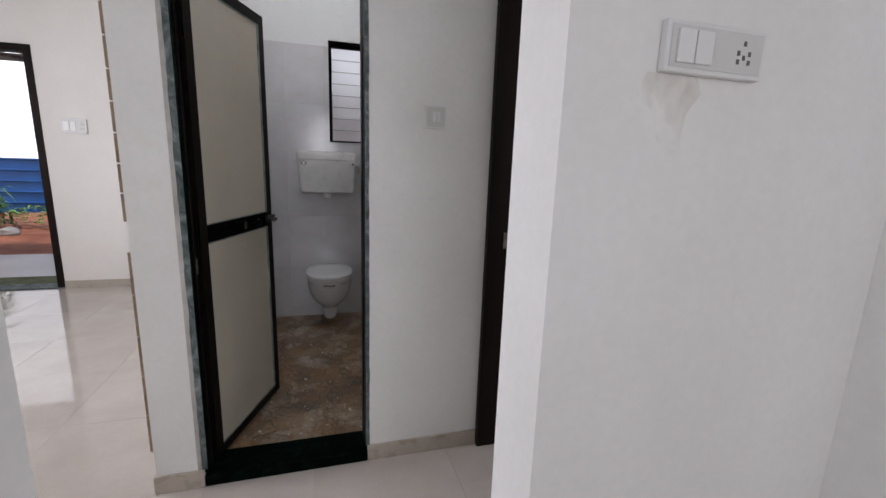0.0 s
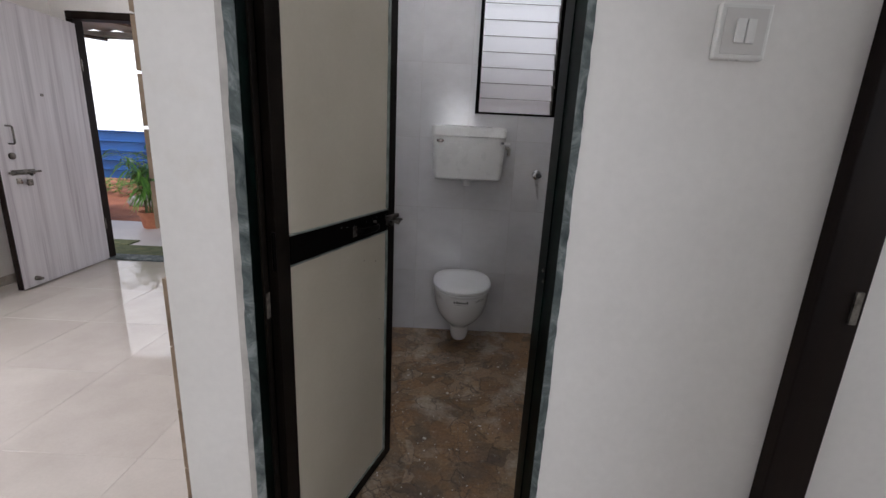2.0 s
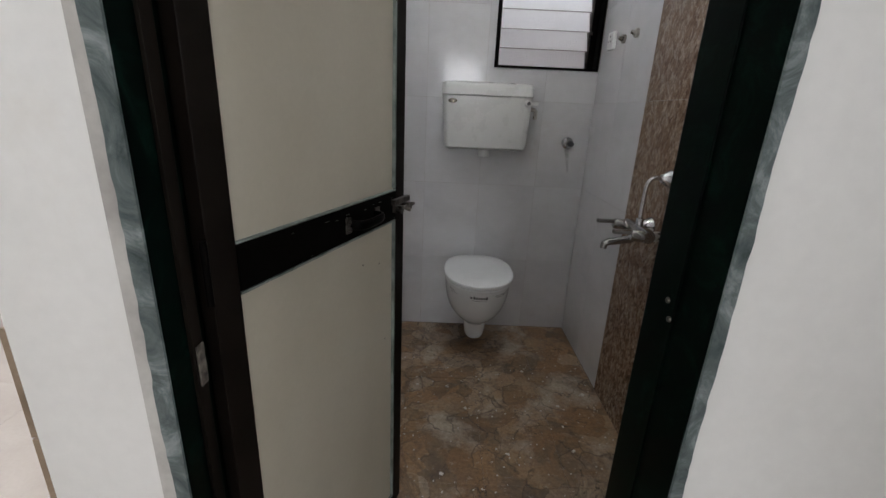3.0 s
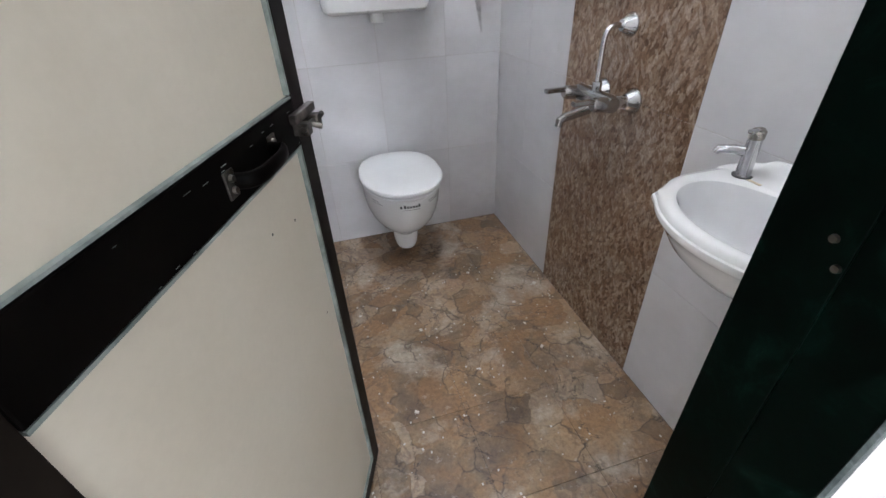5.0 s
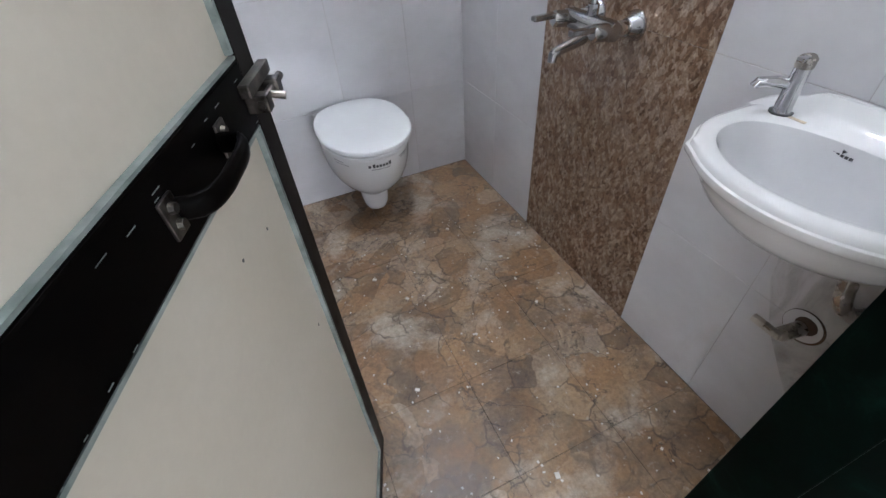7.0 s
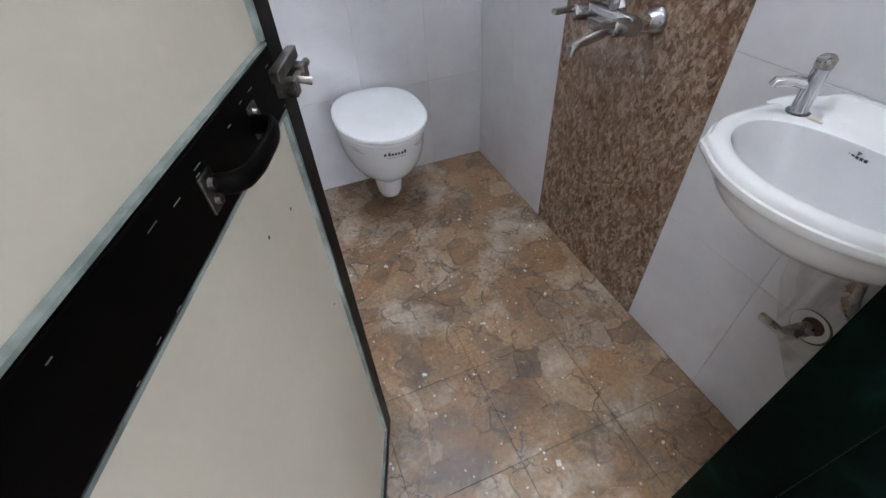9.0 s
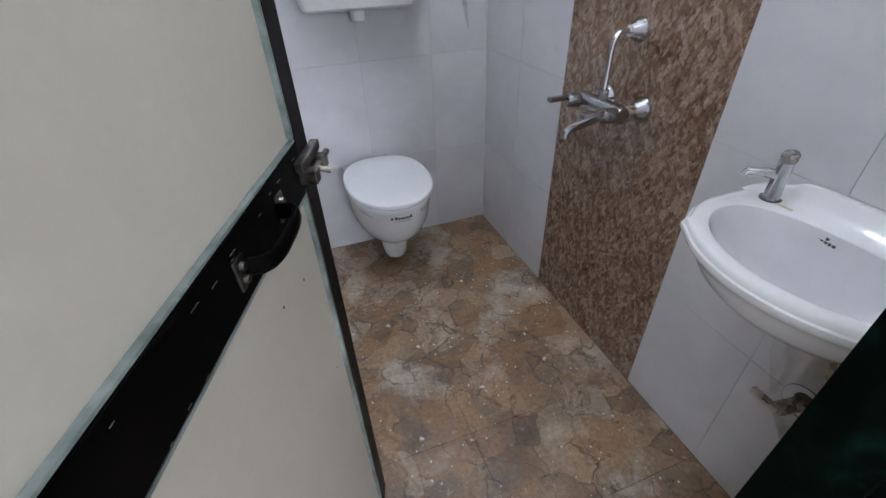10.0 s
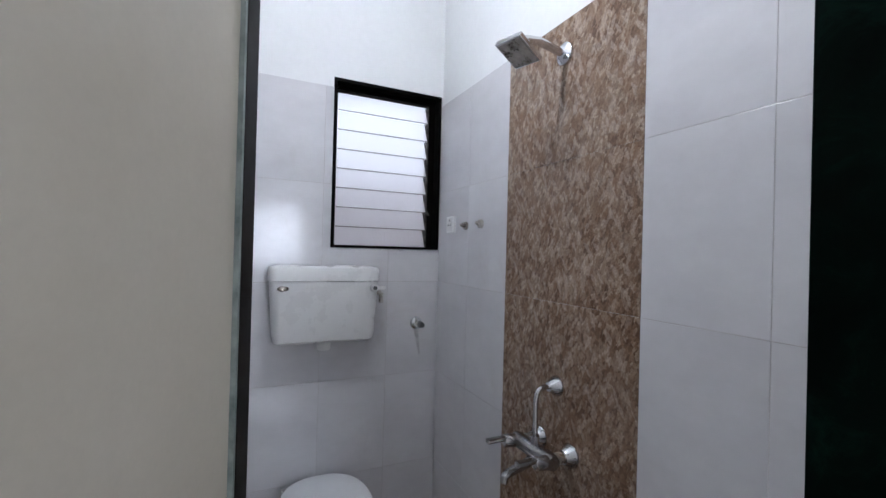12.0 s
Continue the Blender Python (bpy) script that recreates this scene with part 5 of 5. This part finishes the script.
part("knob", tube_mesh([(0.874, 2.281, 0.9005), (0.872, 2.28, 0.916), (0.871, 2.28, 0.92)], [0.0175, 0.018, 0.014], 18), DULL_CHROME, tap, "", True)
part("lever", box_mesh(0.848, 0.872, 2.272, 2.288, 0.9125, 0.9215, bevel=0.003), CHROME, tap)
tap.scale = (0.8, 0.8, 0.82)

v = thing("stop_valve", (BX1, 2.083, 0.42), "dull stop valve with lever in an open pipe hole", "valve")
part("pipe_hole", tube_mesh([(BX1 - 0.0003, 2.073, 0.418), (BX1 - 0.0018, 2.073, 0.418)], 0.04, 32), EARTH, v, "dark round cut in the tile", True)
part("tile_plug", tube_mesh([(BX1 - 0.0019, 2.075, 0.419), (BX1 - 0.003, 2.075, 0.419)], 0.037, 32), TILE, v, "tile disc round the pipe", True)
part("dark_hole", tube_mesh([(BX1 - 0.0031, 2.07, 0.425), (BX1 - 0.0036, 2.07, 0.425)], 0.021, 24), EARTH, v, "", True)
part("body", tube_mesh([(BX1 - 0.0037, 2.075, 0.413), (BX1 - 0.055, 2.083, 0.413), (BX1 - 0.062, 2.083, 0.413)], [0.016, 0.015, 0.011]), DULL_CHROME, v, "", True)
part("lever", box_mesh(BX1 - 0.076, BX1 - 0.0625, 2.075, 2.135, 0.415, 0.43, bevel=0.003), DULL_CHROME, v)

# ---- bib tap with hose by the toilet ----
bt = thing("bib_tap", (BX0, 3.06, 0.33), "chrome two-way bib tap with a hose, low on the tiled wall", "tap")
part("rose", tube_mesh([(BX0 + 0.0002, 3.06, 0.33), (BX0 + 0.006, 3.06, 0.33), (BX0 + 0.014, 3.06, 0.33)], [0.028, 0.027, 0.016], 20), CHROME, bt, "", True)
part("body", tube_mesh([(BX0 + 0.0142, 3.06, 0.33), (BX0 + 0.075, 3.06, 0.33), (BX0 + 0.1, 3.06, 0.325), (BX0 + 0.105, 3.06, 0.305)], [0.015, 0.015, 0.012, 0.011]), CHROME, bt, "", True)
part("valve_head", tube_mesh([(BX0 + 0.045, 3.06, 0.34), (BX0 + 0.045, 3.06, 0.375), (BX0 + 0.045, 3.06, 0.38)], [0.017, 0.018, 0.012]), CHROME, bt, "", True)
part("lever", box_mesh(BX0 + 0.035, BX0 + 0.1, 3.052, 3.068, 0.378, 0.388, bevel=0.003), CHROME, bt)
part("hose_nut", tube_mesh([(BX0 + 0.04, 3.06, 0.316), (BX0 + 0.04, 3.06, 0.285)], 0.012, 8), CHROME, bt)
part("hose", tube_mesh([(BX0 + 0.04, 3.06, 0.284), *arc((BX0 + 0.042, 3.06, 0.25), (BX0 + 0.07, 3.05, 0.16), (BX0 + 0.04, 3.0, 0.05), 8), (BX0 + 0.03, 2.95, 0.012), (BX0 + 0.035, 2.8, 0.0105)], 0.0085, 12), PVC_HOSE, bt, "grey flexible hose", True)

# ---- pendant bulb under the bathroom ceiling ----
LX, LYY, LZ = 0.34, 2.72, 2.62
bulb = thing("pendant_bulb", (LX, LYY, 2.7795), "white bulb holder hanging from the bathroom ceiling", "lamp")
part("holder", tube_mesh([(LX, LYY, 2.7795), (LX, LYY, 2.77), (LX, LYY, 2.765), (LX, LYY, 2.70)], [0.045, 0.045, 0.022, 0.02], 20), PLASTIC, bulb, "", True)
lamp = new("pendant_light", bpy.data.lights.new("pendant_light", "POINT"))
lamp.data.energy, lamp.data.shadow_soft_size, lamp.data.color = BULB_W, 0.03, (0.97, 0.98, 1.0)
lamp.location = (LX, LYY, LZ)

# ---- plaster crumbs on the bathroom floor ----


def crumbs():
    rnd = random.Random(12)
    bm = bmesh.new()
    for _ in range(320):
        x, y = rnd.uniform(BX0 + 0.03, BX1 - 0.03), rnd.uniform(FRONT1 + 0.03, 3.35)
        s = rnd.uniform(0.0012, 0.0035) * (2.2 if rnd.random() < 0.06 else 1)
        a = rnd.uniform(0, 3.14)
        vs = add_box(bm, -s, s, -s * rnd.uniform(0.5, 1), s * 0.7, 0, s * 0.6)
        r = Matrix.Translation((x, y, 0.0002)) @ Matrix.Rotation(a, 4, "Z")
        for w in vs:
            w.co = r @ w.co
    return bm


tagged(link("plaster_crumbs", crumbs(), CHIP), "white plaster crumbs scattered on the brown floor", "debris", "", "stuff")

# ---- tiles: each a piece of its own ----


def rect_minus(r, hole):
    u0, u1, v0, v1 = r
    if not hole:
        return [r]
    a0, a1, b0, b1 = hole
    if a0 >= u1 or a1 <= u0 or b0 >= v1 or b1 <= v0:
        return [r]
    out = []
    if v0 < b0:
        out.append((u0, u1, v0, b0))
    if v1 > b1:
        out.append((u0, u1, b1, v1))
    c0, c1 = max(v0, b0), min(v1, b1)
    if u0 < a0:
        out.append((u0, a0, c0, c1))
    if u1 > a1:
        out.append((a1, u1, c0, c1))
    return [q for q in out if q[1] - q[0] > 0.004 and q[3] - q[2] > 0.004]


def tile_grid(name, parent, us, vs, put, material, gap, hole=None):
    """Tiles between the joint lines us and vs. put maps (u, v, depth) to the world; depth 0 is the back, 1 the face."""
    for u0, u1 in zip(us, us[1:]):
        for v0, v1 in zip(vs, vs[1:]):
            bm = bmesh.new()
            some = False
            for a, b, c, d in rect_minus((u0 + gap, u1 - gap, v0 + gap, v1 - gap), hole):
                some = True
                e = 0.0012
                lo = [put(*q, 0.0) for q in ((a, c), (b, c), (b, d), (a, d))]
                m1 = [put(*q, 0.85) for q in ((a, c), (b, c), (b, d), (a, d))]
                hi = [put(*q, 1.0) for q in ((a + e, c + e), (b - e, c + e), (b - e, d - e), (a + e, d - e))]
                loft(bm, [[Vector(q) for q in lo], [Vector(q) for q in m1], [Vector(q) for q in hi]], False, True)
            if some:
                part(name, bm, material(u0, v0) if callable(material) else material, parent)
            else:
                bm.free()


ZS = [0.0, 0.42, 0.845, 1.278, 1.708, 2.135]
G = 0.0007
grout_back = part("grout", sheet_holes("y", BY1 + 0.0015, BY1 + 0.0088, BX0, BX1, 0.0, 2.134, [(WX0, WX1, WZ0, WZ1)]), GROUT, wall_bath_back)
tile_grid("tile", wall_bath_back, [BX0, 0.07, 0.366, 0.666, BX1], ZS, lambda u, v, d: (u, BY1 + 0.003 - 0.003 * d, v), TILE, G, (WX0, WX1, WZ0, WZ1))
part("grout", box_mesh(BX1 + 0.0015, BX1 + 0.0088, FRONT1 + 0.001, BY1 + 0.001, 0.0, 2.134), GROUT, wall_bath_right)
SY0, SY1 = 2.472, 3.052
tile_grid("tile", wall_bath_right, [FRONT1 + 0.001, 2.194, SY0], ZS, lambda u, v, d: (BX1 + 0.003 - 0.003 * d, u, v), TILE, G)
tile_grid("stone_tile", wall_bath_right, [SY0, SY1], ZS, lambda u, v, d: (BX1 + 0.003 - 0.0035 * d, u, v), STRIP, 0.0004)
tile_grid("tile", wall_bath_right, [SY1, 3.345, BY1], ZS, lambda u, v, d: (BX1 + 0.003 - 0.003 * d, u, v), TILE, G)
part("grout", box_mesh(BX0 - 0.0088, BX0 - 0.0015, FRONT1 + 0.001, BY1 + 0.001, 0.0, 2.134), GROUT, wall_bath_left)
tile_grid("tile", wall_bath_left, [FRONT1 + 0.001, 2.143, 2.443, 2.743, 3.043, 3.343, BY1], ZS, lambda u, v, d: (BX0 - 0.003 + 0.003 * d, u, v), TILE, G)
tile_grid("floor_tile", floor_bath, [BX0, 0.056, 0.355, 0.648, BX1], [FRONT1 + 0.003, 2.19, 2.488, 2.788, 3.09, 3.39, BY1], lambda u, v, d: (u, v, -0.006 + 0.006 * d), SLATE, 0.0006)

hall_x = [-3.3, -2.74, -2.14, -1.54, -0.94, -0.335]
hall_y = [NEAR1, 1.19, 1.785, 2.385, 2.985, 3.585, 4.185, 4.785, 5.0]
put_hall = lambda u, v, d: (u, v, FLOOR_H - 0.004 + 0.004 * d)
tile_grid("floor_tile", floor_hall, hall_x, hall_y, put_hall, HALL_TILE, 0.0005)
tile_grid("floor_tile", floor_hall, [-0.335, -0.166, 0.26, 0.86, 1.46, 2.06, 2.66, 3.08], [NEAR1, 1.19, 1.79], put_hall, HALL_TILE, 0.0005)
tile_grid("floor_tile", floor_hall, [-2.08, -1.54, -0.94, -0.34, 0.26, 0.86, 1.525], [-2.6, -2.0, -1.4, -0.8, -0.2, 0.4, NEAR1], put_hall, HALL_TILE, 0.0005)
